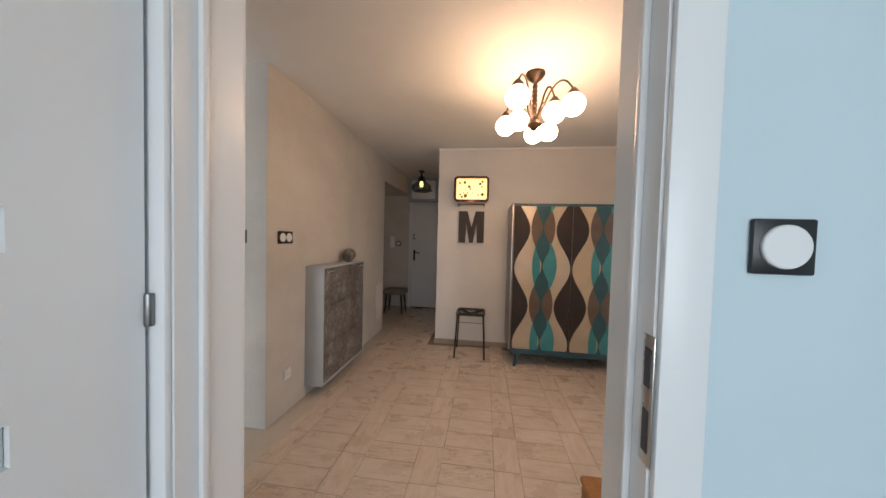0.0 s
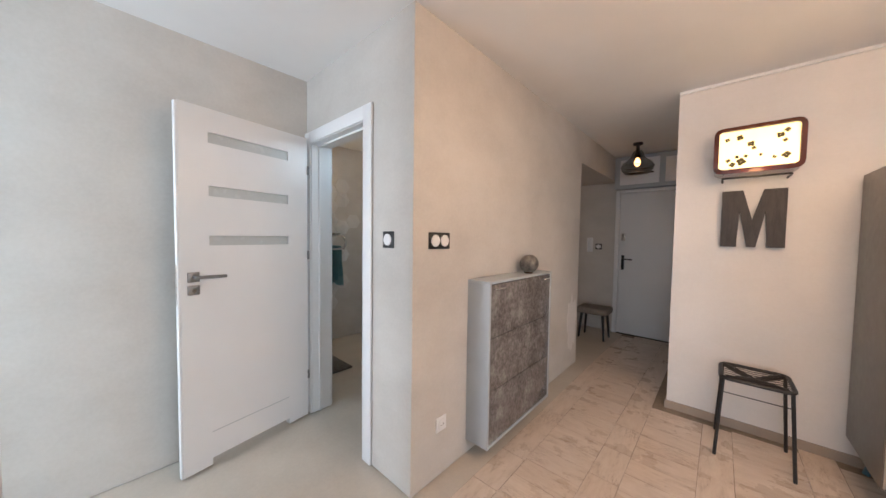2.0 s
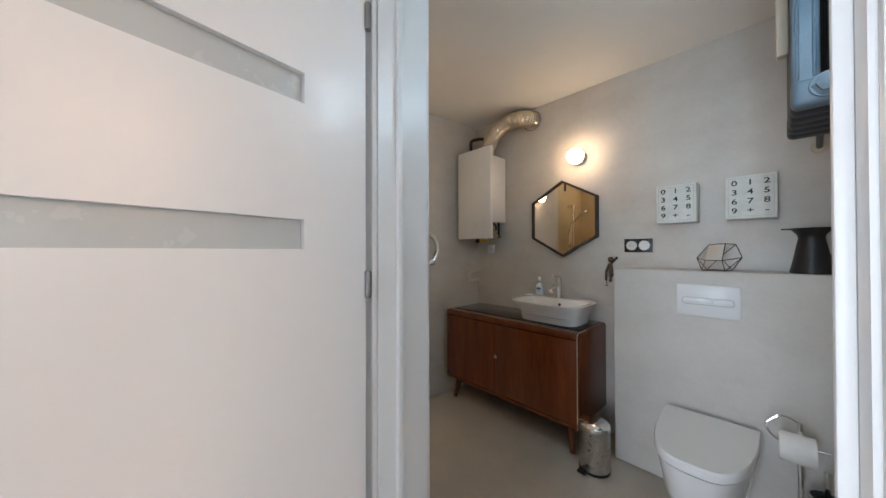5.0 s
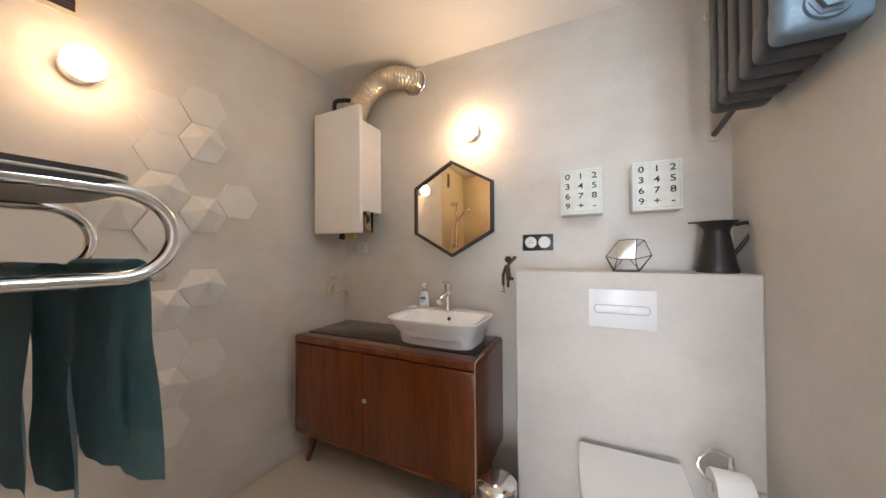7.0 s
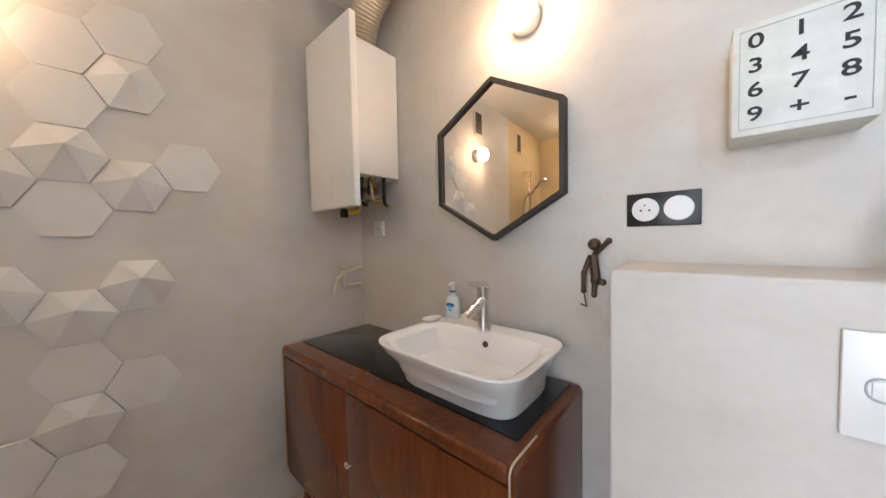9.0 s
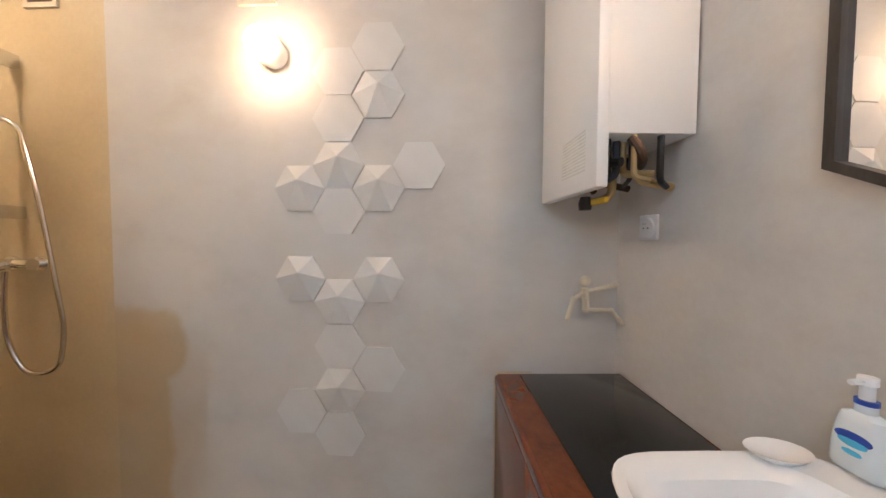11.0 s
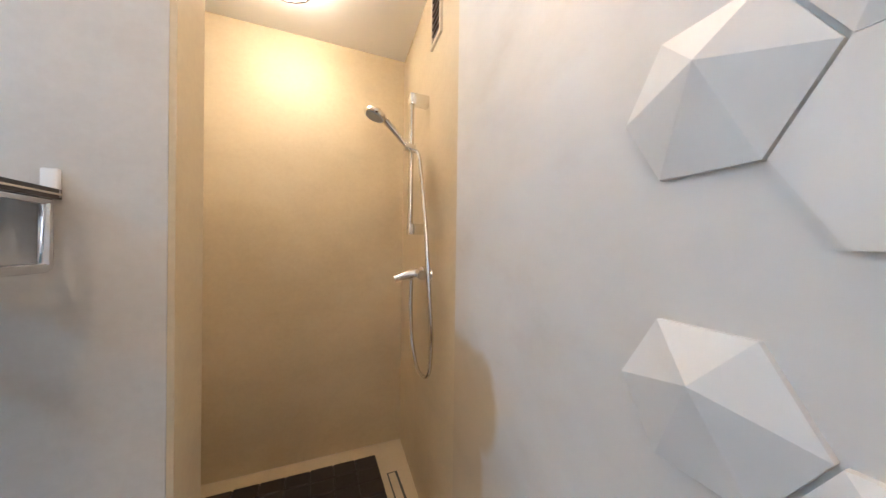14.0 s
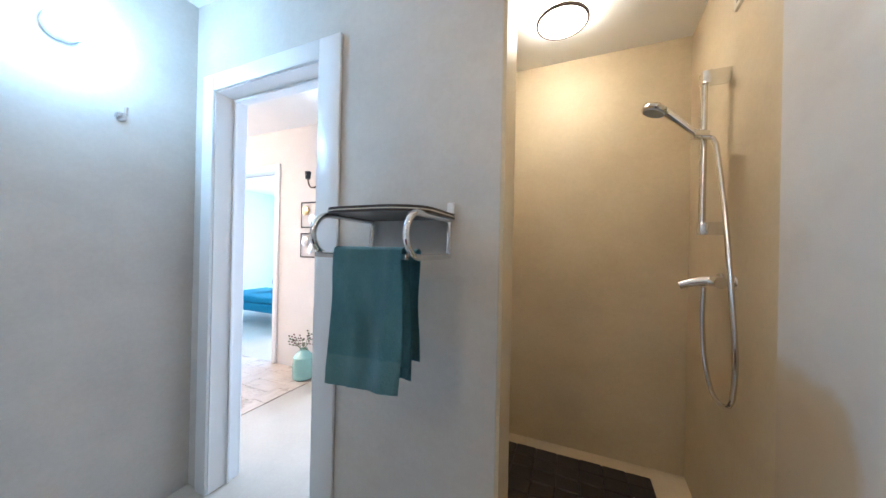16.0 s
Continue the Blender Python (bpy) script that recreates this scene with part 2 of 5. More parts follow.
def prism(bm, outline, z0, z1, m=None):
    """An upright prism over a closed outline in x and y; m places it."""
    m = m or Matrix()
    lo = [bm.verts.new(m @ Vector((x, y, z0))) for x, y in outline]
    hi = [bm.verts.new(m @ Vector((x, y, z1))) for x, y in outline]
    n = len(outline)
    bm.faces.new(lo[::-1])
    bm.faces.new(hi)
    for i in range(n):
        bm.faces.new((lo[i], lo[(i + 1) % n], hi[(i + 1) % n], hi[i]))
    return bm


def lathe(bm, profile, seg=28, m=None, sx=1.0, sy=1.0):
    """A body turned round z from (radius, height) pairs."""
    m = m or Matrix()
    rings = []
    for r, z in profile:
        if r < 1e-5:
            rings.append([bm.verts.new(m @ Vector((0, 0, z)))])
        else:
            rings.append([bm.verts.new(m @ Vector((sx * r * math.cos(2 * math.pi * k / seg), sy * r * math.sin(2 * math.pi * k / seg), z))) for k in range(seg)])
    for p, q in zip(rings, rings[1:]):
        for k in range(seg):
            j = (k + 1) % seg
            if len(p) == 1 and len(q) > 1:
                bm.faces.new((p[0], q[k], q[j]))
            elif len(q) == 1 and len(p) > 1:
                bm.faces.new((p[k], p[j], q[0]))
            elif len(p) > 1:
                bm.faces.new((p[k], p[j], q[j], q[k]))
    return bm


def tube(bm, points, radius, seg=10, closed=False):
    """A round bar along points; radius may be a function of 0..1."""
    pts = [Vector(p) for p in points]
    n = len(pts)
    rings, side = [], None
    for i, p in enumerate(pts):
        a = pts[i - 1] if i or closed else p
        c = pts[(i + 1) % n] if i < n - 1 or closed else p
        d = (c - a).normalized()
        if side is None:
            side = d.orthogonal().normalized()
        side = (side - d * side.dot(d)).normalized()
        up = d.cross(side)
        r = radius(i / (n - 1)) if callable(radius) else radius
        rings.append([bm.verts.new(p + r * (math.cos(2 * math.pi * k / seg) * side + math.sin(2 * math.pi * k / seg) * up)) for k in range(seg)])
    pairs = list(zip(rings, rings[1:])) + ([(rings[-1], rings[0])] if closed else [])
    for p, q in pairs:
        for k in range(seg):
            j = (k + 1) % seg
            bm.faces.new((p[k], p[j], q[j], q[k]))
    if not closed:
        bm.faces.new(rings[0][::-1])
        bm.faces.new(rings[-1])
    return bm


def rounded(points, r=0.03, n=6, closed=False):
    """The corners of a line of points, rounded."""
    pts = [Vector(p) for p in points]
    out = []
    last = len(pts) - 1
    for i, p in enumerate(pts):
        if not closed and i in (0, last):
            out.append(p)
            continue
        a, c = pts[i - 1], pts[(i + 1) % len(pts)]
        k = min(r, (a - p).length * 0.49, (c - p).length * 0.49)
        p0, p1 = p + (a - p).normalized() * k, p + (c - p).normalized() * k
        for s in range(n + 1):
            u = s / n
            out.append((1 - u) ** 2 * p0 + 2 * u * (1 - u) * p + u * u * p1)
    return out


def ball(bm, at, r, sx=1, sy=1, sz=1, seg=20):
    prof = [(r * math.sin(math.pi * i / 12), -r * sz * math.cos(math.pi * i / 12)) for i in range(13)]
    prof[0], prof[-1] = (0, prof[0][1]), (0, prof[-1][1])
    return lathe(bm, prof, seg, Matrix.Translation(at), sx, sy)


# ---- structure ----
H = 2.44
WEST_X, WEST_Y, WEST_K = -3.62, 3.2, 0.07


def west(y):
    """x of the bathroom's slightly skewed west wall."""
    return WEST_X + WEST_K * (y - WEST_Y)


structure("wall_door", boxes(((-2.96, 2.235, 0), (-2.275, 2.375, H)), ((-1.485, 2.235, 0), (-1.128, 2.375, H)), ((-2.275, 2.235, 2.02), (-1.485, 2.375, H))), M_WALL, "grey microcement wall with the bathroom doorway")
structure("wall_corridor", boxes(((-1.38, 2.375, 0), (-1.128, 4.6, H))), M_WALL, "grey-beige microcement wall between corridor and bathroom")
structure("wall_hall_west", boxes(((-2.42, -1.2, 0), (-2.296, 2.235, H))), M_WALL, "grey microcement hall wall behind the open door")
structure("wall_bath_north", boxes(((-3.75, 4.14, 0), (-1.38, 4.3, H))), M_WALL_BATH, "pale grey microcement bathroom wall")
bm = bmesh.new()
prism(bm, [(west(4.14), 4.14), (west(2.178), 2.178), (west(2.178) - 0.15, 2.178), (west(4.14) - 0.15, 4.14)], 0, H)
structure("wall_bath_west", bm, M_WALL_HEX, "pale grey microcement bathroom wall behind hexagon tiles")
bm = bmesh.new()
prism(bm, [(west(2.178), 2.178), (west(1.08), 1.08), (west(1.08) - 0.15, 1.08), (west(2.178) - 0.15, 2.178)], 0, H)
structure("wall_shower_west", bm, M_SHOWER, "ochre microcement shower wall")
structure("wall_shower_south", boxes(((west(1.226) - 0.01, 1.08, 0), (-2.42, 1.226, H))), M_SHOWER, "ochre microcement wall at the back of the shower")
structure("wall_shower_east", boxes(((-2.434, 1.226, 0), (-2.42, 2.206, H))), M_SHOWER, "ochre microcement side of the shower")
structure("wall_shower_north", boxes(((-2.96, 2.206, 0), (-2.434, 2.235, H))), M_SHOWER, "ochre microcement return of the shower wall")
structure("wall_shower_end", boxes(((-2.972, 2.206, 0), (-2.96, 2.372, H))), M_SHOWER, "ochre microcement end of the shower wall")
structure("wall_north", boxes(((-0.289, 4.19, 0), (2.45, 4.34, H)), ((-0.289, 4.34, 0), (-0.15, 6.1, H))), M_NORTH, "off-white plastered hall wall")
structure("wall_alcove", boxes(((-1.85, 4.46, 0), (-1.7, 6.1, H)), ((-1.7, 4.46, 0), (-1.36, 4.6, H))), M_WALL, "grey plaster side of the coat alcove")
structure("wall_entrance", boxes(((-1.85, 6.1, 0), (-0.15, 6.25, H))), M_WALL, "grey wall with the entrance door")
structure("soffit_alcove", boxes(((-1.7, 4.6, 2.12), (-1.128, 6.1, H))), M_WALL, "lowered grey ceiling over the coat alcove")
# The opening in this wall is invented, to let the east fill in.
structure("wall_east", boxes(((2.45, 1.045, 0), (2.6, 1.2, H)), ((2.45, 2.5, 0), (2.6, 4.34, H)), ((2.45, 1.2, 2.25), (2.6, 2.5, H))), M_NORTH, "off-white plastered wall with an added opening for fill light")
structure("wall_south", boxes(((-1.3, 0.93, 0), (-0.315, 1.045, H)), ((0.605, 0.93, 0), (2.6, 1.045, H)), ((-0.315, 0.93, 2.05), (0.605, 1.045, H))), M_NORTH, "off-white plastered hall wall with a doorway")
structure("wall_south_room", boxes(((-1.15, 0.888, 0), (-0.315, 0.93, H)), ((0.605, 0.888, 0), (3.5, 0.93, H)), ((-0.315, 0.888, 2.05), (0.605, 0.93, H)), ((-1.3, -2.8, 0), (-1.15, 0.93, H)), ((3.5, -2.8, 0), (3.65, 0.93, H)), ((-1.3, -2.95, 0), (-0.4, -2.8, H)), ((2.2, -2.95, 0), (3.65, -2.8, H)), ((-0.4, -2.95, 0), (2.2, -2.8, 0.65)), ((-0.4, -2.95, 2.25), (2.2, -2.8, H))), M_BLUEWALL, "pale blue painted walls of the bedroom")
structure("wall_glazed", boxes(((-2.42, -1.32, 0), (-2.25, -1.2, H)), ((-1.35, -1.32, 0), (-1.3, -1.2, H)), ((-2.25, -1.32, 2.28), (-1.35, -1.2, H))), M_NORTH, "plastered wall round a tall glazed opening")
structure("ceiling", boxes(((-4.0, -2.95, H), (3.65, 6.25, H + 0.12))), M_CEIL, "white painted ceiling")
structure("floor_cement", boxes(((-4.0, -2.95, -0.1), (3.65, 6.25, -0.004))), M_FLOOR, "beige microcement floor")
structure("wall_cistern", boxes(((-2.255, 3.89, 0), (-1.38, 4.14, 1.148)), bevel=0.006), M_WALL_BATH, "waist-high grey microcement box wall hiding the cistern")
structure("baseboard", boxes(((-0.3, 4.176, 0), (2.45, 4.19, 0.06)), ((-0.3, 4.19, 0), (-0.289, 6.09, 0.06)), ((2.438, 2.52, 0), (2.45, 4.176, 0.06))), plain("stone_skirting", (0.34, 0.27, 0.21), 0.35), "low beige stone skirting along the plaster wall")

structure("trim_ceiling", boxes(((-0.289, 4.172, H - 0.02), (2.45, 4.19, H - 0.001)), ((2.432, 2.5, H - 0.02), (2.45, 4.172, H - 0.001))), M_CEIL, "slim white strip along the ceiling edge")

rng_p = random.Random(3)
edge = []
for k in range(26):
    a = 2 * math.pi * k / 26
    w_ = 1 + rng_p.uniform(-0.22, 0.22)
    edge.append((4.45 + 0.13 * w_ * math.cos(a), 0.46 + 0.27 * w_ * math.sin(a)))
bm = prism(bmesh.new(), edge, 0.0, 0.0025, Matrix(((0, 0, 1, -1.128), (1, 0, 0, 0), (0, 1, 0, 0), (0, 0, 0, 1))))
structure("wall_patch", bm, M_NORTH, "rough pale filler patch at the end of the corridor wall")

# ---- more materials ----
M_WARD = plain("petrol_blue_paint", (0.035, 0.085, 0.11), 0.38, vary=0.15)
M_WARDSIDE = plain("taupe_grey_paint", (0.16, 0.15, 0.135), 0.35, vary=0.08)
M_CREAM = plain("cream_lacquer", (0.45, 0.365, 0.26), 0.3, vary=0.1, scale=5, coat=0.15)
M_CHOC = plain("chocolate_lacquer", (0.022, 0.012, 0.008), 0.58, vary=0.25, scale=5)
M_TAUPE = plain("taupe_lacquer", (0.120, 0.079, 0.056), 0.3, vary=0.15, scale=7, coat=0.15)
M_TURQ = plain("turquoise_lacquer", (0.04, 0.22, 0.24), 0.3, vary=0.12, scale=7, coat=0.15)
M_TEAL = plain("dark_teal_lacquer", (0.02, 0.075, 0.085), 0.3, vary=0.15, scale=7, coat=0.15)
M_GREYCAB = plain("light_grey_laminate", (0.40, 0.43, 0.45), 0.4, vary=0.03)
M_TEALWALL = plain("soft_blue_fabric", (0.03, 0.16, 0.24), 0.9, vary=0.1, scale=30, bumps=0.3)
M_BOTTLE = plain("translucent_soap", (0.68, 0.74, 0.78), 0.18, vary=0.03)
M_BLUE = plain("blue_print", (0.02, 0.06, 0.35), 0.35)
M_CYAN = plain("cyan_print", (0.08, 0.45, 0.70), 0.35)
M_PAPER = plain("tissue_paper", (0.82, 0.81, 0.79), 0.95, vary=0.02, scale=40, bumps=0.25)
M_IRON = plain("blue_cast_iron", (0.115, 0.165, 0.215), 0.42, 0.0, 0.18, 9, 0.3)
# Dark iron fittings; on the radiator, the blue iron's shaded copy.
M_IRON_DARK_SHADED = plain("dark_and_shaded_iron", (0.05, 0.055, 0.065), 0.5, 0.0, 0.2, 9, 0.3)
M_IVORY = plain("aged_ivory_plastic", (0.62, 0.56, 0.44), 0.45, vary=0.06)
M_BOXWHITE = plain("chipped_white_paint", (0.70, 0.71, 0.66), 0.6, vary=0.08, scale=25, bumps=0.3)
M_INK = plain("black_ink", (0.012, 0.012, 0.014), 0.6)
M_SILVERFOIL = plain("aluminium_foil_duct", (0.66, 0.58, 0.46), 0.3, 1.0, 0.1, 18)
M_RUBBER = plain("dark_brown_rubber", (0.018, 0.013, 0.011), 0.55, vary=0.2, scale=20, bumps=0.3)
M_HEX = plain("white_plaster_tile", (0.665, 0.645, 0.615), 0.6, vary=0.03, scale=10, bumps=0.1)
M_OAK = wood("orange_oak", (0.24, 0.10, 0.03), (0.36, 0.17, 0.055), (0.45, 0.23, 0.08), 0.4)
M_SIGN = glow("lit_yellow_panel", (1.0, 0.66, 0.16), 0.95)
M_DARKWOOD = wood("charred_wood", (0.018, 0.014, 0.012), (0.035, 0.028, 0.024), (0.06, 0.05, 0.043), 0.6)
M_GLASSTOP = plain("black_glass", (0.008, 0.008, 0.009), 0.06, vary=0.1)
M_BOTTLEGLASS = plain("pale_green_glass", (0.30, 0.48, 0.42), 0.12, vary=0.05)
M_LEAF = plain("plant_leaf", (0.05, 0.10, 0.035), 0.5, vary=0.3)


def mirror_material():
    m, nt, b = material("mirror_glass")
    b.inputs["Base Color"].default_value = (0.86, 0.85, 0.83, 1)
    b.inputs["Metallic"].default_value = 1.0
    b.inputs["Roughness"].default_value = 0.015
    return m


def slate_material():
    """Worn grey concrete-look laminate of the drawer fronts."""
    m, nt, b = material("concrete_laminate")
    a = noise_tex(nt, 9, 8, 0.72)
    f = noise_tex(nt, 45, 5, 0.7)
    c = ramp(nt, a, [(0.34, (0.075, 0.066, 0.06)), (0.52, (0.14, 0.125, 0.115)), (0.68, (0.30, 0.285, 0.27))])
    c = mix(nt, 0.3, c, ramp(nt, f, [(0.4, (0.07, 0.06, 0.055)), (0.62, (0.32, 0.30, 0.29))]))
    nt.links.new(c, b.inputs["Base Color"])
    b.inputs["Roughness"].default_value = 0.22
    return m


def towel_material(name, dark, light):
    m, nt, b = material(name)
    f = noise_tex(nt, 260, 3, 0.7)
    g = noise_tex(nt, 14, 4, 0.6, stretch=(1, 1, 0.5))
    c = mix(nt, 0.55, ramp(nt, f, [(0.3, dark), (0.7, light)]), ramp(nt, g, [(0.3, dark), (0.7, light)]))
    nt.links.new(c, b.inputs["Base Color"])
    b.inputs["Roughness"].default_value = 0.95
    b.inputs["Sheen Weight"].default_value = 0.4
    bump(nt, b, f, 0.9, 0.004)
    return m


def smoky_glass():
    m, nt, b = material("smoky_glass")
    b.inputs["Base Color"].default_value = (0.62, 0.66, 0.68, 1)
    b.inputs["Roughness"].default_value = 0.04
    b.inputs["Transmission Weight"].default_value = 1.0
    b.inputs["IOR"].default_value = 1.3
    return m


M_MIRROR = mirror_material()
M_SLATE = slate_material()
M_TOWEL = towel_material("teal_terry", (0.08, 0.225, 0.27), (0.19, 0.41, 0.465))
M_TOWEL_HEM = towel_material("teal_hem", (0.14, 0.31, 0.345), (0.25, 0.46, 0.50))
# Teal terry again, darkened for the shade on the back drape.
M_TOWEL_SHADED = towel_material("shaded_teal_terry", (0.05, 0.17, 0.21), (0.125, 0.32, 0.375))


def text_mesh(body, size, depth=0.0006):
    """The outline of characters in the built-in font as a thin mesh, centred on its origin in x and z."""
    cu = bpy.data.curves.new("text", "FONT")
    cu.body, cu.size, cu.extrude, cu.offset = body, size, depth, size * 0.013
    cu.align_x, cu.align_y = "CENTER", "CENTER"
    ob = bpy.data.objects.new("text", cu)
    scene.collection.objects.link(ob)
    dg = bpy.context.evaluated_depsgraph_get()
    me = bpy.data.meshes.new_from_object(ob.evaluated_get(dg))
    bpy.data.objects.remove(ob)
    me.transform(Matrix.Rotation(radians(90), 4, "X"))
    me.materials.clear()
    return me


# ---- doors ----
def door_frame(name, x0, x1, y0, y1, top, label, outer=0.075, wide=0.0):
    """White lining and casings round a doorway between x0 and x1, through a wall from y0 to y1."""
    f = tagged(new(name), label, "door frame", kind="structure")
    lining = boxes(((x0 - 0.045, y0 - 0.003, 0), (x0, y1 + 0.003, top)), ((x1, y0 - 0.003, 0), (x1 + 0.045, y1 + 0.003, top)), ((x0 - 0.045, y0 - 0.003, top), (x1 + 0.045, y1 + 0.003, top + 0.03)))
    part("lining", lining, M_WHITE, f, "", False)
    for y, s in ((y0 - 0.003, -1), (y1 + 0.003, 1)):
        for n, a, b in (("casing", (x0 - outer - (wide if s > 0 else 0), y, 0), (x0 - 0.004, y + s * 0.014, top + outer)), ("casing", (x1 + 0.004, y, 0), (x1 + outer, y + s * 0.014, top + outer)), ("head_casing", (x0 - 0.004, y, top + 0.004), (x1 + 0.004, y + s * 0.0135, top + outer))):
            lo = tuple(min(p, q) for p, q in zip(a, b))
            hi = tuple(max(p, q) for p, q in zip(a, b))
            part(n, box(bmesh.new(), lo, hi, 0.004), M_WHITE, f)
    part("door_stop", boxes(((x0, y0 + 0.045, 0), (x0 + 0.012, y0 + 0.06, top)), ((x1 - 0.012, y0 + 0.045, 0), (x1, y0 + 0.06, top)), ((x0 + 0.012, y0 + 0.045, top - 0.012), (x1 - 0.012, y0 + 0.06, top)), bevel=0.002), M_WHITE, f)
    return f


door_frame("door_frame_1", -2.216, -1.546, 2.235, 2.375, 1.975, "white lacquered frame of the bathroom doorway", 0.085, 0.03)
fr2 = door_frame("door_frame_2", -0.268, 0.56, 0.888, 1.045, 2.02, "white lacquered frame of the bedroom doorway", 0.07)
bx("strike_plate", (0.557, 0.874, 0.985), (0.5595, 0.906, 1.185), M_STEEL, fr2, 0.001, "steel strike plate")
bx("latch_hole", (0.5555, 0.881, 1.105), (0.5568, 0.897, 1.165), M_IRON_DARK_SHADED, fr2, 0.0)
bx("bolt_hole", (0.5555, 0.881, 1.005), (0.5568, 0.897, 1.07), M_IRON_DARK_SHADED, fr2, 0.0)


def door_leaf(name, label, width, height, at, turn, rows, side=1, s0=0.155, s1=0.585):
    """A white leaf hinged at its own origin, reaching along its x, with three frosted slots."""
    d = root(name, label, "door", at=at)
    d.rotation_euler = (0, 0, radians(turn))
    t = 0.02
    k0 = width - 0.08
    k1, km = k0 + 0.053, k0 + 0.026
    bm = bmesh.new()
    zs = [0.012]
    for a, b in sorted(rows):
        box(bm, (s0, -t, zs[-1] if len(zs) > 1 else 0.09), (s1, t, a))
        zs.append(b)
    box(bm, (s0, -t, zs[-1]), (s1, t, height))
    box(bm, (0, -t, 0.012), (s0, t, height))
    box(bm, (s1, -t, 0.012), (width, t, height))
    box(bm, (s0, -t, 0.05), (s1, t, 0.09))
    part("leaf", bm, M_WHITE, d, "", False)
    part("edge_strip", boxes(((width, -0.012, 0.012), (width + 0.012, t - 0.002, height - 0.004)), bevel=0.002), M_WHITE, d)
    part("frame_moulding", boxes(((s0, side * 0.019, 0.20), (s1, side * 0.0215, 0.203))), M_GREYCAB, d)
    for a, b in rows:
        part("glass_slot", boxes(((s0 + 0.001, -0.008, a), (s1 - 0.001, 0.008, b))), M_GLASSPANEL, d, "grey frosted glass slot")
    for z in (0.28, 1.15, 1.75):
        bm = bmesh.new()
        lathe(bm, [(0, 0), (0.007, 0), (0.008, 0.004), (0.008, 0.056), (0.007, 0.06), (0, 0.06)], 14, Matrix.Translation((-0.004, side * 0.024, z)))
        part("hinge", bm, M_DARKSTEEL, d, "grey steel hinge")
    for sd in (1, -1):
        y0, y1 = sorted((sd * 0.02, sd * 0.03))
        h = part("rosette", box(bmesh.new(), (k0, y0, 1.063), (k1, y1, 1.117), 0.003), M_DARKSTEEL, d, "square dark steel rosette")
        bm = tube(bmesh.new(), rounded([(km, sd * 0.03, 1.09), (km, sd * 0.062, 1.09), (km - 0.14, sd * 0.062, 1.087)], 0.012), 0.009, 10)
        part("lever", bm, M_DARKSTEEL, h, "dark steel door lever")
        k = part("lock_rosette", box(bmesh.new(), (k0, y0, 0.994), (k1, y1, 1.046), 0.003), M_DARKSTEEL, d)
        bm = lathe(bmesh.new(), [(0, 0), (0.013, 0), (0.011, 0.008), (0, 0.008)], 16, Matrix.Translation((km, sd * 0.03, 1.02)) @ Matrix.Rotation(radians(-90 * sd), 4, "X"))
        part("thumb_turn", bm, M_CHROME, k)
    part("latch_plate", boxes(((width + 0.012, -0.008, 0.95), (width + 0.0135, 0.012, 1.16))), M_STEEL, d)
    return d


door_leaf("door_1", "open white bathroom door with three frosted glass slots", 0.725, 2.005, (-2.23, 2.193, 0.0), -80.0, [(1.82, 1.879), (1.53, 1.587), (1.258, 1.313)], 1, 0.141, 0.595)
door_leaf("door_2", "open white bedroom door with five frosted glass slots", 0.84, 2.03, (-0.322, 0.864, 0.0), -95.0, [(1.86, 1.92), (1.58, 1.64), (1.29, 1.35), (1.0, 1.06), (0.71, 0.77)], 1)

d = root("entrance_door", "closed white entrance door with dark lever handle", "door", at=(0, 0, 0))
bx("leaf", (-1.07, 6.055, 0.012), (-0.30, 6.095, 1.955), M_WHITE, d, 0.004)
bx("frame_post", (-1.128, 6.05, 0), (-1.075, 6.1, 2.0), M_WHITE, d, 0.004)
bx("frame_head", (-1.075, 6.05, 1.96), (-0.292, 6.1, 2.0), M_WHITE, d, 0.004)
bx("threshold", (-1.07, 6.04, 0), (-0.30, 6.098, 0.011), M_BLACK, d, 0.002)
h = bx("handle_plate", (-1.035, 6.043, 0.90), (-1.0, 6.055, 1.10), M_BLACK, d, 0.003)
part("lever", tube(bmesh.new(), rounded([(-1.018, 6.043, 1.05), (-1.018, 6.0, 1.05), (-0.90, 6.0, 1.045)], 0.012), 0.009), M_BLACK, h)
bx("upper_lock", (-1.04, 6.04, 1.30), (-0.995, 6.055, 1.40), M_CHROME, d, 0.004)
m = root("meter_box", "light grey electrical box above the entrance door", "fuse box")
bx("body", (-1.128, 5.94, 2.005), (-0.292, 6.1, 2.425), M_GREYCAB, m, 0.006)
bx("cover", (-1.06, 5.925, 2.05), (-0.62, 5.94, 2.38), M_WHITE, m, 0.005)
bx("cover_frame", (-0.56, 5.928, 2.05), (-0.34, 5.94, 2.36), M_WHITE, m, 0.005)
bx("hook_rail", (-1.0, 5.915, 2.18), (-0.68, 5.925, 2.2), M_BLACK, m, 0.002)
i = root("intercom", "white wall intercom handset beside the entrance", "intercom")
bx("body", (-1.50, 6.06, 1.13), (-1.42, 6.1, 1.34), M_WHITE, i, 0.012)
part("handset", tube(bmesh.new(), [(-1.475, 6.05, 1.15), (-1.475, 6.035, 1.24), (-1.475, 6.05, 1.32)], 0.017), M_WHITE, i)


# ---- switches and sockets ----
def disc_on(bm, at, normal, r, h, seg=28):
    q = Vector(normal).to_track_quat("Z", "Y").to_matrix().to_4x4()
    return lathe(bm, [(0, 0), (r, 0), (r, h * 0.7), (r * 0.94, h), (0, h)], seg, Matrix.Translation(at) @ q)


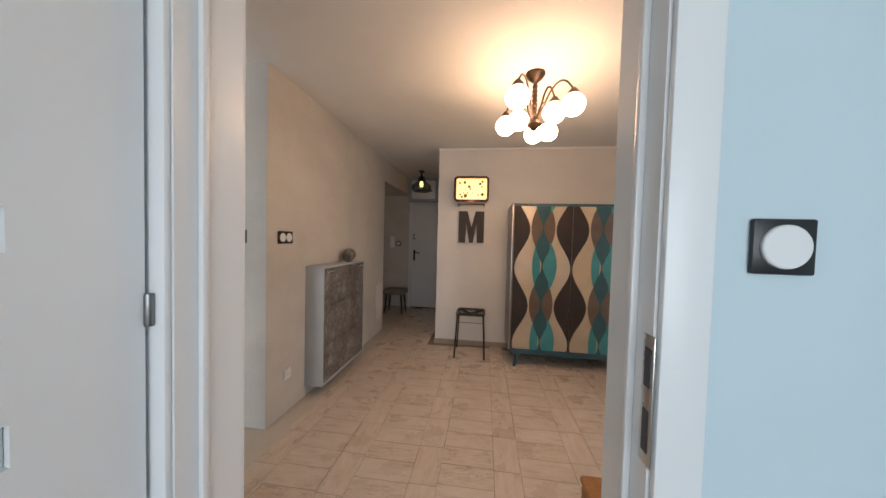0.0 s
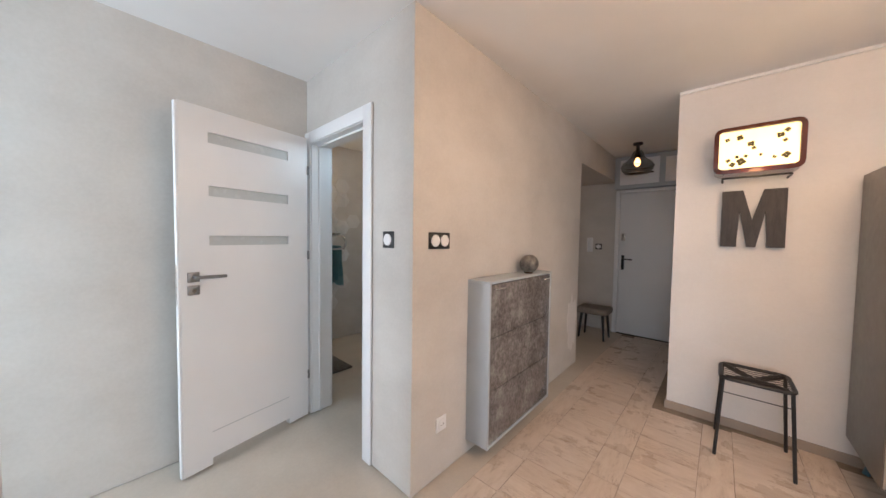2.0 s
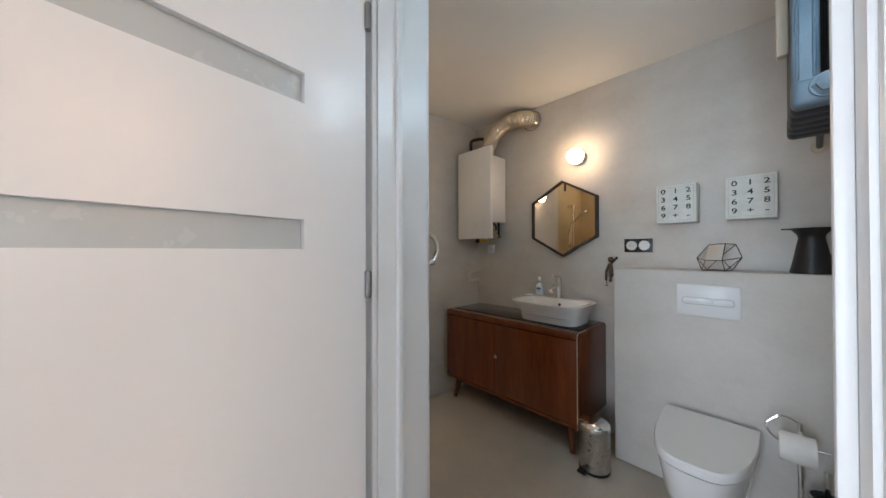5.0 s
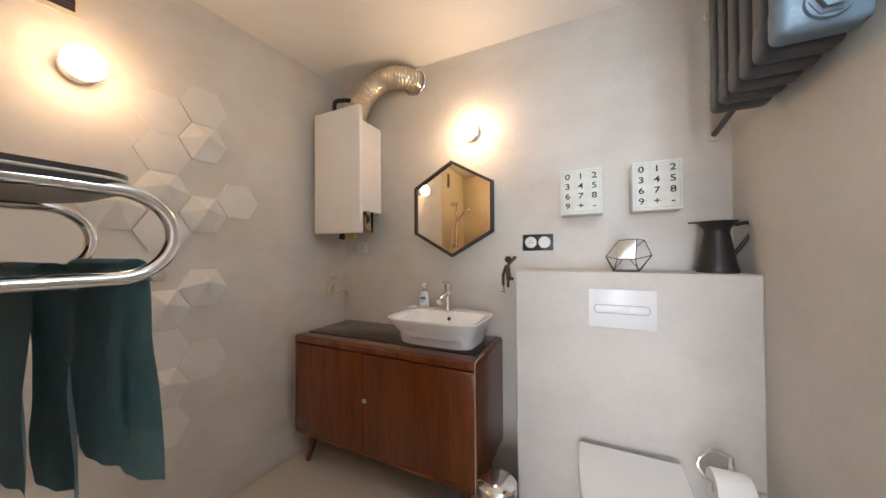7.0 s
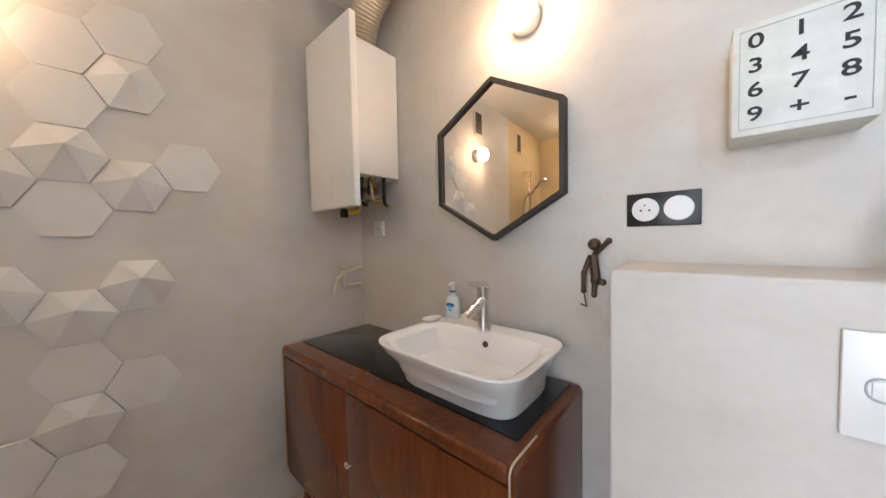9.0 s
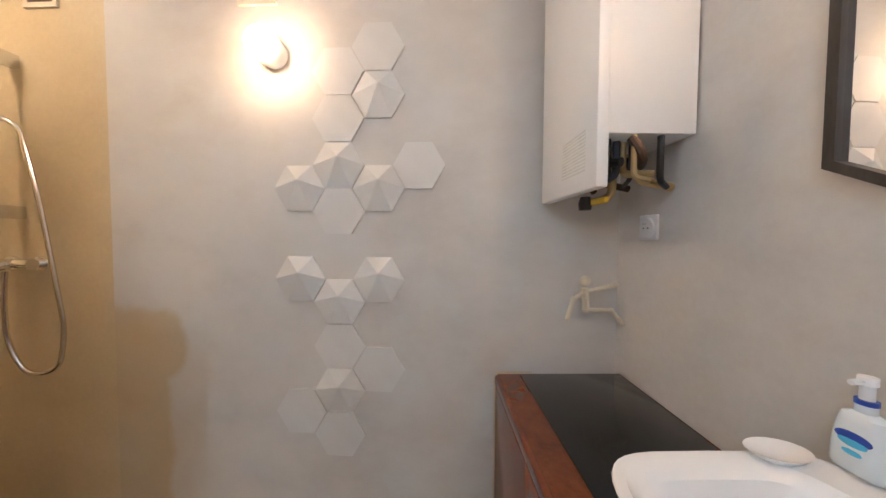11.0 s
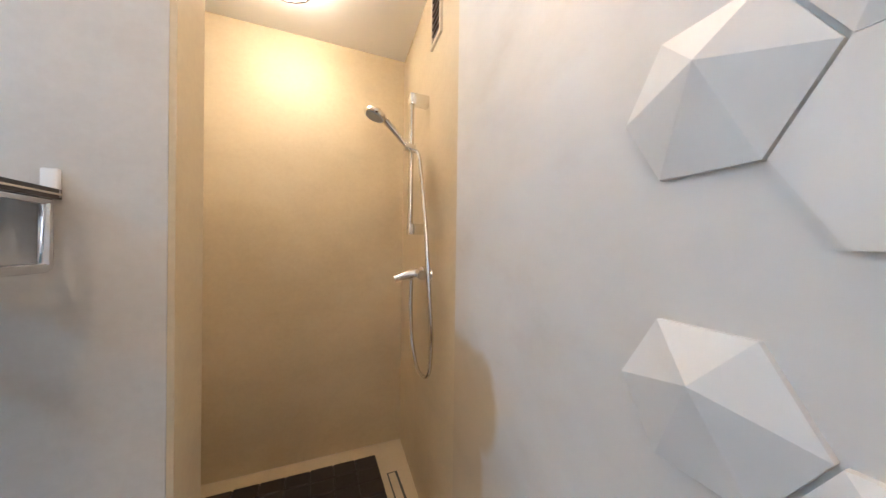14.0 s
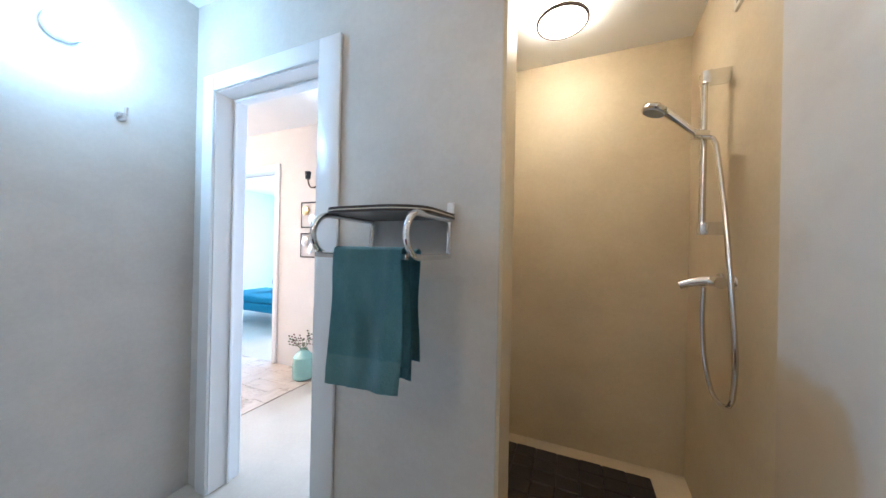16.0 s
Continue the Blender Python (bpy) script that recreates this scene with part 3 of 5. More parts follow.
def switch(label, at, normal, gangs=1, size=0.088, socket=(), black=True):
    """A wall plate with round white inserts; socket lists the gangs that are sockets."""
    s = root("light_switch" if len(socket) < gangs else "wall_socket", label, "switch" if len(socket) < gangs else "socket", at=at)
    s.rotation_euler = Vector(normal).to_track_quat("Z", "Y").to_euler()
    w = size * 0.5 + 0.0355 * (gangs - 1)
    part("plate", box(bmesh.new(), (-w, -size / 2, 0), (w, size / 2, 0.009), 0.003), M_BLACKPL if black else M_WHITE, s)
    for g in range(gangs):
        x = (g - (gangs - 1) / 2) * 0.071
        c = part("rocker" if g not in socket else "socket_well", disc_on(bmesh.new(), (x, 0, 0.009), (0, 0, 1), 0.031, 0.006), M_WHITE, s, "round white insert")
        if g in socket:
            for px in (-0.0095, 0.0095):
                part("contact", disc_on(bmesh.new(), (x + px, -0.002, 0.015), (0, 0, 1), 0.0028, 0.001, 10), M_BLACKPL, c)
            part("earth_pin", disc_on(bmesh.new(), (x, 0.011, 0.015), (0, 0, 1), 0.0024, 0.01, 10), M_CHROME, c)
    return s


switch("black switch plate with round white rocker beside doorway", (-1.316, 2.235, 1.305), (0, -1, 0))
switch("black double switch with two round white rockers", (-1.128, 2.42, 1.303), (1, 0, 0), 2)
switch("white double wall socket low on cement wall", (-1.128, 2.452, 0.293), (1, 0, 0), 1, 0.08, (0,), False)
switch("black switch plate with round white rocker on blue wall", (0.721, 0.888, 1.324), (0, -1, 0), 1, 0.079)
switch("black switch plate beside the intercom", (-1.345, 6.1, 1.21), (0, -1, 0), 1, 0.085)
switch("black double plate with socket and round white switch", (-2.187, 4.14, 1.287), (0, -1, 0), 2, 0.088, (0,))
switch("small white double socket under the boiler", (-3.388, 4.14, 1.273), (0, -1, 0), 1, 0.078, (0,), False)

# ---- hall ----
w = root("wardrobe", "retro wardrobe with brown, cream and turquoise wave pattern doors", "wardrobe")
X0, X1, YF, YB, Z0, Z1 = 0.575, 1.785, 3.63, 4.165, 0.175, 1.71
for n, a, b in (("side_panel", (X0, YF, Z0), (X0 + 0.022, YB, Z1)), ("side_panel", (X1 - 0.022, YF, Z0), (X1, YB, Z1)), ("top_panel", (X0 + 0.022, YF, Z1 - 0.025), (X1 - 0.022, YB, Z1 - 0.001)), ("bottom_panel", (X0 + 0.022, YF, Z0), (X1 - 0.022, YB, Z0 + 0.02)), ("back_panel", (X0 + 0.022, YB - 0.01, Z0 + 0.02), (X1 - 0.022, YB, Z1 - 0.025))):
    bx(n, a, b, M_WARDSIDE if "side" in n else M_WARD, w, 0.003)
for x in (X0 + 0.006, X1 - 0.012):
    bx("edge_trim", (x, YF - 0.006, Z0 + 0.01), (x + 0.007, YF, Z1 - 0.01), M_STEEL, w, 0.001)
bx("base_rail", (X0 + 0.03, YF + 0.01, Z0 - 0.045), (X1 - 0.03, YF + 0.05, Z0), M_WARD, w, 0.006)
bx("base_rail", (X0 + 0.03, YB - 0.06, Z0 - 0.045), (X1 - 0.03, YB - 0.02, Z0), M_WARD, w, 0.006)
for x, dx in ((X0 + 0.12, -0.05), (X1 - 0.12, 0.05)):
    for y in (YF + 0.03, YB - 0.04):
        bm = tube(bmesh.new(), [(x, y, Z0 - 0.02), (x + dx, y - 0.005, 0.0)], lambda u: 0.026 - 0.011 * u, 12)
        part("leg", bm, M_WARD, w)


def band(bm, xc, half, z0, z1, y, x_lo, x_hi, steps=60, thick=0.0012):
    """A thin inlay whose half-width follows half(z), kept between x_lo and x_hi."""
    front = []
    for k in range(steps + 1):
        z = z0 + (z1 - z0) * k / steps
        h = half(z)
        a, b = max(x_lo, xc - h), min(x_hi, xc + h)
        if b - a < 0.0008:
            b = a + 0.0008
        front.append((bm.verts.new((a, y, z)), bm.verts.new((b, y, z)), bm.verts.new((a, y + thick, z)), bm.verts.new((b, y + thick, z))))
    for p, q in zip(front, front[1:]):
        bm.faces.new((p[0], p[1], q[1], q[0]))
        bm.faces.new((p[2], p[0], q[0], q[2]))
        bm.faces.new((p[1], p[3], q[3], q[1]))
    return bm


def lens(c, half_height, half_width):
    return lambda z: half_width * max(0.0, math.cos(math.pi / 2 * min(1.0, abs(z - c) / half_height))) ** 0.8


ZD0, ZD1 = Z0 + 0.022, Z1 - 0.028
for lo, hi, dark, mid in ((0.6, 1.179, (0.605, 1.18), 0.893), (1.181, 1.76, (1.18, 1.757), 1.470)):
    dr = part("door", box(bmesh.new(), (lo, YF - 0.004, ZD0), (hi, YF + 0.016, ZD1), 0.002), M_CREAM, w, "lacquered door with wave pattern")

    def wave(z):
        return 0.010 + 0.148 * (0.5 + 0.5 * math.cos(2 * math.pi * (z - 1.44) / 0.79))
    for xc in dark:
        part("brown_wave", band(bmesh.new(), xc, wave, ZD0, ZD1, YF - 0.0055, lo + 0.001, hi - 0.001), M_CHOC, dr)
    for zc in (1.46, 0.67):
        part("taupe_lens", band(bmesh.new(), mid, lens(zc, 0.31, 0.118), zc - 0.31, min(ZD1, zc + 0.31), YF - 0.006, lo, hi), M_TAUPE, dr)
    for zc in (1.07, 0.28, 1.86):
        for xo, hw in ((-0.060, 0.040), (0.078, 0.066)):
            z_lo, z_hi = max(ZD0, zc - 0.235), min(ZD1, zc + 0.235)
            part("turquoise_lens", band(bmesh.new(), mid + xo, lens(zc, 0.235, hw), z_lo, z_hi, YF - 0.0068, lo, hi, 36), M_TURQ, dr)
    part("teal_vine", band(bmesh.new(), mid, lambda z: 0.007 + 0.062 * abs(math.cos(math.pi * (z - 1.265) / 0.395)) ** 2.2, ZD0, ZD1, YF - 0.0076, lo, hi, 80), M_TEAL, dr)
bx("lock", (1.172, YF - 0.012, 0.93), (1.188, YF - 0.0035, 0.975), M_BRONZE, w, 0.002)

c = root("shoe_cabinet", "narrow light grey shoe cabinet with three concrete-look flaps", "shoe cabinet")
cx0, cx1, cy0, cy1, cz0, cz1 = -1.127, -0.97, 2.68, 3.525, 0.09, 1.072
for n, a, b in (("side_panel", (cx0, cy0, cz0), (cx1, cy0 + 0.016, cz1 - 0.016)), ("side_panel", (cx0, cy1 - 0.016, cz0), (cx1, cy1, cz1 - 0.016)), ("top_panel", (cx0, cy0, cz1 - 0.016), (cx1, cy1, cz1)), ("bottom_panel", (cx0, cy0 + 0.016, cz0), (cx1, cy1 - 0.016, cz0 + 0.016)), ("back_panel", (cx0, cy0 + 0.016, cz0 + 0.016), (cx0 + 0.006, cy1 - 0.016, cz1 - 0.016))):
    bx(n, a, b, M_GREYCAB, c, 0.002)
for k in range(3):
    za = cz0 + 0.019 + k * 0.3155
    f = bx("flap", (cx1 - 0.022, cy0 + 0.019, za), (cx1 - 0.004, cy1 - 0.019, za + 0.311), M_SLATE, c, 0.002, "worn grey concrete-look flap")
    if k == 2:
        for y in (cy0 + 0.10, cy1 - 0.10):
            part("handle", tube(bmesh.new(), rounded([(cx1 - 0.004, y - 0.05, za + 0.285), (cx1 + 0.014, y - 0.05, za + 0.285), (cx1 + 0.014, y + 0.05, za + 0.285), (cx1 - 0.004, y + 0.05, za + 0.285)], 0.008, 4), 0.004, 8), M_CHROME, f, "slim chrome handle")
s = root("ornament", "round grey stone bowl ornament lying on its side", "ornament", at=(-1.05, 3.2, 1.072))
bm = lathe(bmesh.new(), [(0, 0), (0.035, 0.004), (0.058, 0.025), (0.066, 0.055), (0.06, 0.09), (0.04, 0.112), (0.036, 0.112), (0.052, 0.088), (0.056, 0.055), (0.045, 0.025), (0, 0.014)], 28, Matrix.Translation((0.02, 0.06, 0.065)) @ Matrix.Rotation(radians(-78), 4, "X") @ Matrix.Translation((0, 0, -0.05)))
part("bowl", bm, plain("mottled_stone", (0.16, 0.145, 0.125), 0.5, 0.2, 0.7, 26, 0.4), s)
part("foot", lathe(bmesh.new(), [(0, 0), (0.03, 0), (0.034, 0.012), (0, 0.012)], 20, Matrix.Translation((0.02, 0.06, 0))), M_BRONZE, s)

# retro light box, letter and stools on the north side
s = root("light_box", "retro radio-shaped light box with glowing yellow front", "wall light")
sx0, sx1, sy, sz0, sz1 = -0.075, 0.335, 4.0, 1.765, 2.065
bm = bmesh.new()
ring = rounded([(sx0, 0, sz0), (sx1, 0, sz0), (sx1, 0, sz1), (sx0, 0, sz1)], 0.05, 6, True)
ins = rounded([(sx0 + 0.024, 0, sz0 + 0.028), (sx1 - 0.024, 0, sz0 + 0.028), (sx1 - 0.024, 0, sz1 - 0.024), (sx0 + 0.024, 0, sz1 - 0.024)], 0.03, 6, True)
n = len(ring)
o1 = [bm.verts.new((p.x, sy, p.z)) for p in ring]
o2 = [bm.verts.new((p.x, 4.188, p.z)) for p in ring]
i1 = [bm.verts.new((p.x, sy - 0.006, p.z)) for p in ins]
i2 = [bm.verts.new((p.x, sy + 0.02, p.z)) for p in ins]
for k in range(n):
    j = (k + 1) % n
    for a, b in ((o1, o2), (i1, o1), (i2, i1)):
        bm.faces.new((a[k], a[j], b[j], b[k]))
bm.faces.new(o2)
part("case", bm, plain("red_brown_bakelite", (0.09, 0.016, 0.006), 0.2, 0, 0.25, coat=0.5), s, "glossy red-brown case")
part("front_panel", boxes(((sx0 + 0.026, sy + 0.012, sz0 + 0.03), (sx1 - 0.026, sy + 0.018, sz1 - 0.026))), M_SIGN, s, "glowing yellow panel", False)
for fx, fz, fr in ((0.12, 0.22, 0.014), (0.27, 0.82, 0.02), (0.30, 0.16, 0.026), (0.18, 0.1, 0.018), (0.36, 0.3, 0.012), (0.42, 0.62, 0.02), (0.46, 0.5, 0.013), (0.55, 0.3, 0.01), (0.78, 0.75, 0.02), (0.86, 0.86, 0.016), (0.84, 0.6, 0.013), (0.72, 0.2, 0.012), (0.86, 0.22, 0.022), (0.1, 0.8, 0.015), (0.24, 0.3, 0.012)):
    px, pz = sx0 + 0.03 + fx * 0.35, sz0 + 0.035 + fz * 0.235
    bm = bmesh.new()
    for k in range(4):
        a = k * 1.7 + fx * 9
        ball(bm, (px + fr * 0.5 * math.cos(a), sy + 0.011, pz + fr * 0.5 * math.sin(a)), fr * 0.45, 1, 0.1, 1, 8)
    part("petal_print", bm, plain("olive_print", (0.10, 0.075, 0.015), 0.6), s)
part("rail", tube(bmesh.new(), rounded([(sx0 + 0.05, 4.185, sz0 - 0.03), (sx0 + 0.05, 4.0, sz0 - 0.03), (sx1 - 0.05, 4.0, sz0 - 0.03), (sx1 - 0.05, 4.185, sz0 - 0.03)], 0.02), 0.006, 8), M_BLACK, s, "dark metal rail under the case")
point_light("light_box_glow", (0.13, 3.96, 1.74), 0.05, 0.5, WARM)

l = root("wall_letter", "large dark wooden letter M on the wall", "wall letter")
mx0, mx1, mz0, mz1 = -0.022, 0.288, 1.283, 1.668
W_, H_ = mx1 - mx0, mz1 - mz0
pts = [(0, 0), (0.27, 0), (0.27, 0.12), (0.3, 0.62), (0.43, 0), (0.57, 0), (0.7, 0.62), (0.73, 0.12), (0.73, 0), (1, 0), (1, 1), (0.66, 1), (0.5, 0.48), (0.34, 1), (0, 1)]
bm = prism(bmesh.new(), [(mx0 + u * W_, mz0 + v * H_) for u, v in pts], -4.187, -4.155, Matrix.Rotation(radians(90), 4, "X"))
part("letter", bm, M_DARKWOOD, l, "", False)


def wire_stool(at, turn, label):
    """A metal stool: four splayed rod legs, a slim rounded ring and crossed straps for a seat."""
    s = root("stool", label, "stool", "metal stools", at)
    s.rotation_euler = (0, 0, radians(turn))
    a = 0.155
    ring = rounded([(-a, -a, 0.485), (a, -a, 0.485), (a, a, 0.485), (-a, a, 0.485)], 0.05, 6, True)
    part("seat_ring", tube(bmesh.new(), ring, 0.011, 10, True), M_BLACK, s)
    for dx, dy in ((1, 1), (1, -1), (-1, 1), (-1, -1)):
        part("leg", tube(bmesh.new(), [(dx * (a - 0.012), dy * (a - 0.012), 0.48), (dx * (a + 0.012), dy * (a + 0.012), 0.0)], 0.009, 10), M_BLACK, s)
    for dx in (1, -1):
        bm = bmesh.new()
        p = [Vector((-dx * (a - 0.03), -(a - 0.03), 0.482)), Vector((0, 0, 0.462)), Vector((dx * (a - 0.03), a - 0.03, 0.482))]
        tube(bm, [p[0].lerp(p[1], k / 5) for k in range(6)] + [p[1].lerp(p[2], k / 5) for k in range(1, 6)], 0.016, 8)
        part("seat_strap", bm, M_BLACK, s)
    for k in range(7):
        y = -a + 0.04 + k * (2 * a - 0.08) / 6
        part("seat_wire", tube(bmesh.new(), [(-a, y, 0.486), (0, y, 0.476), (a, y, 0.486)], 0.003, 6), M_BLACK, s)
    for dy in (1, -1):
        part("stretcher", tube(bmesh.new(), [(-a, dy * a, 0.40), (a, dy * a, 0.40)], 0.003, 6), M_BLACK, s)
    return s


wire_stool((0.168, 3.91, 0), 0, "slim grey metal stool with crossed strap seat")
wire_stool((2.11, 3.93, 0), 8, "dark metal stool with crossed strap seat beside wardrobe")

b = root("bench_stool", "small upholstered taupe stool with four dark legs", "stool", at=(-1.24, 5.62, 0))
part("seat", box(bmesh.new(), (-0.19, -0.16, 0.33), (0.19, 0.16, 0.42), 0.03, 4), plain("taupe_velvet", (0.20, 0.17, 0.145), 0.9, vary=0.15, scale=40, bumps=0.2), b)
for dx in (-1, 1):
    for dy in (-1, 1):
        part("leg", tube(bmesh.new(), [(dx * 0.13, dy * 0.1, 0.335), (dx * 0.155, dy * 0.125, 0)], lambda u: 0.018 - 0.006 * u, 10), M_BLACK, b)

ch = root("dining_chair", "orange-brown wooden chair standing by the doorway", "chair", at=(0.90, 1.345, 0))
for dx in (-0.2, 0.2):
    part("back_post", tube(bmesh.new(), [(dx, -0.18, 0), (dx, -0.17, 0.45), (dx, -0.215, 0.87)], 0.019, 10), M_OAK, ch)
    part("leg", tube(bmesh.new(), [(dx, 0.2, 0), (dx, 0.19, 0.44)], 0.018, 10), M_OAK, ch)
part("seat", box(bmesh.new(), (-0.22, -0.2, 0.43), (0.22, 0.22, 0.46), 0.012), M_OAK, ch)
part("top_rail", box(bmesh.new(), (-0.22, -0.228, 0.75), (0.22, -0.2, 0.88), 0.012), M_OAK, ch)

# chandelier
C = Vector((0.605, 2.52, 0))
l = root("chandelier", "dark bronze chandelier with seven lit opal globes", "chandelier")
part("canopy", lathe(bmesh.new(), [(0, H), (0.062, H), (0.064, H - 0.012), (0.045, H - 0.04), (0.018, H - 0.062), (0.012, H - 0.075), (0, H - 0.075)], 28, Matrix.Translation((C.x, C.y, 0))), M_BRONZE, l)
prof = [(0.0, 2.37)]
for k in range(15):
    prof.append((0.013 + (0.006 if k % 2 else 0.0), 2.368 - k * 0.0155))
prof += [(0.03, 2.14), (0.048, 2.12), (0.05, 2.10), (0.03, 2.08), (0.012, 2.06), (0, 2.055)]
part("stem", lathe(bmesh.new(), prof, 20, Matrix.Translation((C.x, C.y, 0))), M_BRONZE, l)
for gx, gy in ((0.462, 2.18), (0.71, 2.41), (0.795, 2.30), (0.645, 2.81), (0.742, 2.76), (0.425, 2.62), (0.503, 2.527)):
    g = Vector((gx, gy, 2.132))
    out = Vector((gx - C.x, gy - C.y, 0))
    a = Vector((C.x, C.y, 2.12)) + out.normalized() * 0.03
    top = Vector((gx, gy, 2.255))
    arm = [a + (Vector((gx, gy, 2.12)) - a) * u * 0.9 + Vector((0, 0, 0.19 * math.sin(math.pi * min(1, u * 0.72)))) for u in [k / 14 for k in range(15)]]
    arm[-1] = Vector((gx, gy, 2.225))
    am = part("arm", tube(bmesh.new(), rounded(arm, 0.02, 3), 0.006, 8), M_BRONZE, l)
    part("cap", lathe(bmesh.new(), [(0, 2.232), (0.014, 2.23), (0.033, 2.205), (0.034, 2.195), (0, 2.195)], 20, Matrix.Translation((gx, gy, 0))), M_BRONZE, am)
    part("globe", ball(bmesh.new(), g, 0.069, 1, 1, 0.95, 24), M_GLOBE, am, "lit opal glass globe")

# pendant in the corridor
l = root("pendant_lamp", "dark metal ceiling pendant with a smoky glass shade", "ceiling lamp")
P = Matrix.Translation((-0.77, 5.40, 0))
part("canopy", lathe(bmesh.new(), [(0, H), (0.05, H), (0.05, H - 0.02), (0.02, H - 0.03), (0, H - 0.03)], 20, P), M_BLACK, l)
part("socket", lathe(bmesh.new(), [(0, 2.41), (0.016, 2.41), (0.02, 2.33), (0.03, 2.30), (0.03, 2.27), (0, 2.27)], 18, P), M_BLACK, l)
shade = [(0.034, 2.352), (0.052, 2.335), (0.064, 2.30), (0.076, 2.265), (0.11, 2.24), (0.15, 2.21), (0.166, 2.17), (0.158, 2.13), (0.125, 2.10)]
part("shade", lathe(bmesh.new(), shade + [(r_ - 0.004, z_) for r_, z_ in shade[::-1]], 36, P), smoky_glass(), l, "smoky clear glass shade")
for r_, z_ in ((0.166, 2.17), (0.126, 2.10)):
    part("shade_ring", tube(bmesh.new(), [(-0.77 + r_ * math.cos(k * math.pi / 18), 5.4 + r_ * math.sin(k * math.pi / 18), z_) for k in range(36)], 0.004, 6, True), M_IRON_DARK_SHADED, l)
part("bulb", lathe(bmesh.new(), [(0, 2.275), (0.012, 2.27), (0.02, 2.25), (0.032, 2.22), (0.03, 2.195), (0.016, 2.178), (0, 2.174)], 20, P), glow("warm_filament_bulb", (1.0, 0.42, 0.12), 6.0), l, "lit warm filament bulb")

# bedroom side of the hall: wall lamp, wire art, vase, daybed
l = root("wall_lamp", "old brass wall lamp with a black candle cup", "wall lamp")
part("backplate", disc_on(bmesh.new(), (-0.93, 1.045, 1.905), (0, 1, 0), 0.062, 0.018), M_BRASS, l)
part("arm", tube(bmesh.new(), rounded([(-0.93, 1.06, 1.87), (-0.90, 1.12, 1.79), (-0.82, 1.12, 1.80), (-0.80, 1.12, 1.88)], 0.05), 0.007), M_BRONZE, l)
part("cup", lathe(bmesh.new(), [(0, 1.88), (0.022, 1.88), (0.03, 1.95), (0.024, 1.95), (0, 1.9)], 18, Matrix.Translation((-0.80, 1.12, 0))), M_BLACK, l)
for z0_, z1_, mats in ((1.42, 1.665, (M_BRASS, M_STEEL)), (1.125, 1.355, (M_STEEL, M_STEEL))):
    s = root("wire_wall_art", "black wire frame with small round metal discs" if mats[0] is M_BRASS else "black wire frame with pale metal leaf shapes", "wall art")
    part("frame", tube(bmesh.new(), [(-1.22, 1.055, z0_), (-0.655, 1.055, z0_), (-0.655, 1.055, z1_), (-1.22, 1.055, z1_)], 0.007, 6, True), M_BLACK, s)
    for k in range(6):
        cx = -0.71 - k * 0.092
        cz = z0_ + (0.08 if k % 2 else 0.165) * (z1_ - z0_) / 0.245
        part("disc", disc_on(bmesh.new(), (cx, 1.053, cz), (0, 1, 0), 0.047, 0.006, 20), mats[k % 2], s)
v = root("floor_vase", "large pale green glass bottle vase with sprigs", "vase", at=(-0.88, 1.2, 0))
v.scale = (0.72, 0.72, 0.86)
part("bottle", lathe(bmesh.new(), [(0, 0), (0.10, 0), (0.125, 0.02), (0.13, 0.15), (0.12, 0.24), (0.07, 0.29), (0.045, 0.31), (0.05, 0.325), (0.04, 0.325), (0.03, 0.3), (0, 0.05)], 28), M_BOTTLEGLASS, v)
for k in range(7):
    a = k * 0.9
    tip = Vector((0.05 + 0.13 * math.cos(a), 0.11 * math.sin(a), 0.40 + 0.03 * (k % 3)))
    part("stem", tube(bmesh.new(), [(0, 0, 0.28), tip * 0.6 + Vector((0, 0, 0.12)), tip], 0.003, 6), M_LEAF, v)
    bm = bmesh.new()
    for j in range(6):
        ball(bm, tip + Vector((0.03 * math.cos(j * 2.1), 0.03 * math.sin(j * 2.1), -0.02 * j + 0.03)), 0.018, 1, 0.35, 0.5, 8)
    part("leaf_cluster", bm, M_LEAF if k % 2 else plain("dried_flower", (0.10, 0.05, 0.05), 0.8), v)
b = root("daybed", "blue upholstered daybed with cushions on wooden legs", "bed", at=(1.35, -0.35, 0))
part("base", box(bmesh.new(), (-0.75, -0.45, 0.2), (0.95, 0.45, 0.33), 0.02), M_TEALWALL, b)
part("mattress", box(bmesh.new(), (-0.74, -0.44, 0.33), (0.94, 0.44, 0.43), 0.035, 3), M_TEALWALL, b)
for dx in (-0.65, 0.85):
    for dy in (-0.36, 0.36):
        part("leg", tube(bmesh.new(), [(dx, dy, 0.2), (dx, dy, 0)], 0.022, 10), M_OAK, b)
for x_, y_, m_ in ((0.5, -0.3, M_TOWEL_HEM), (0.8, -0.25, plain("plum_cushion", (0.13, 0.03, 0.09), 0.9))):
    p = root("cushion", "soft square cushion lying on the daybed", "cushion", "daybed cushions", (1.35 + x_ - 0.5, -0.35 + y_, 0.46))
    part("cover", ball(bmesh.new(), (0, 0, 0.12), 0.2, 1, 0.5, 0.75), m_, p)

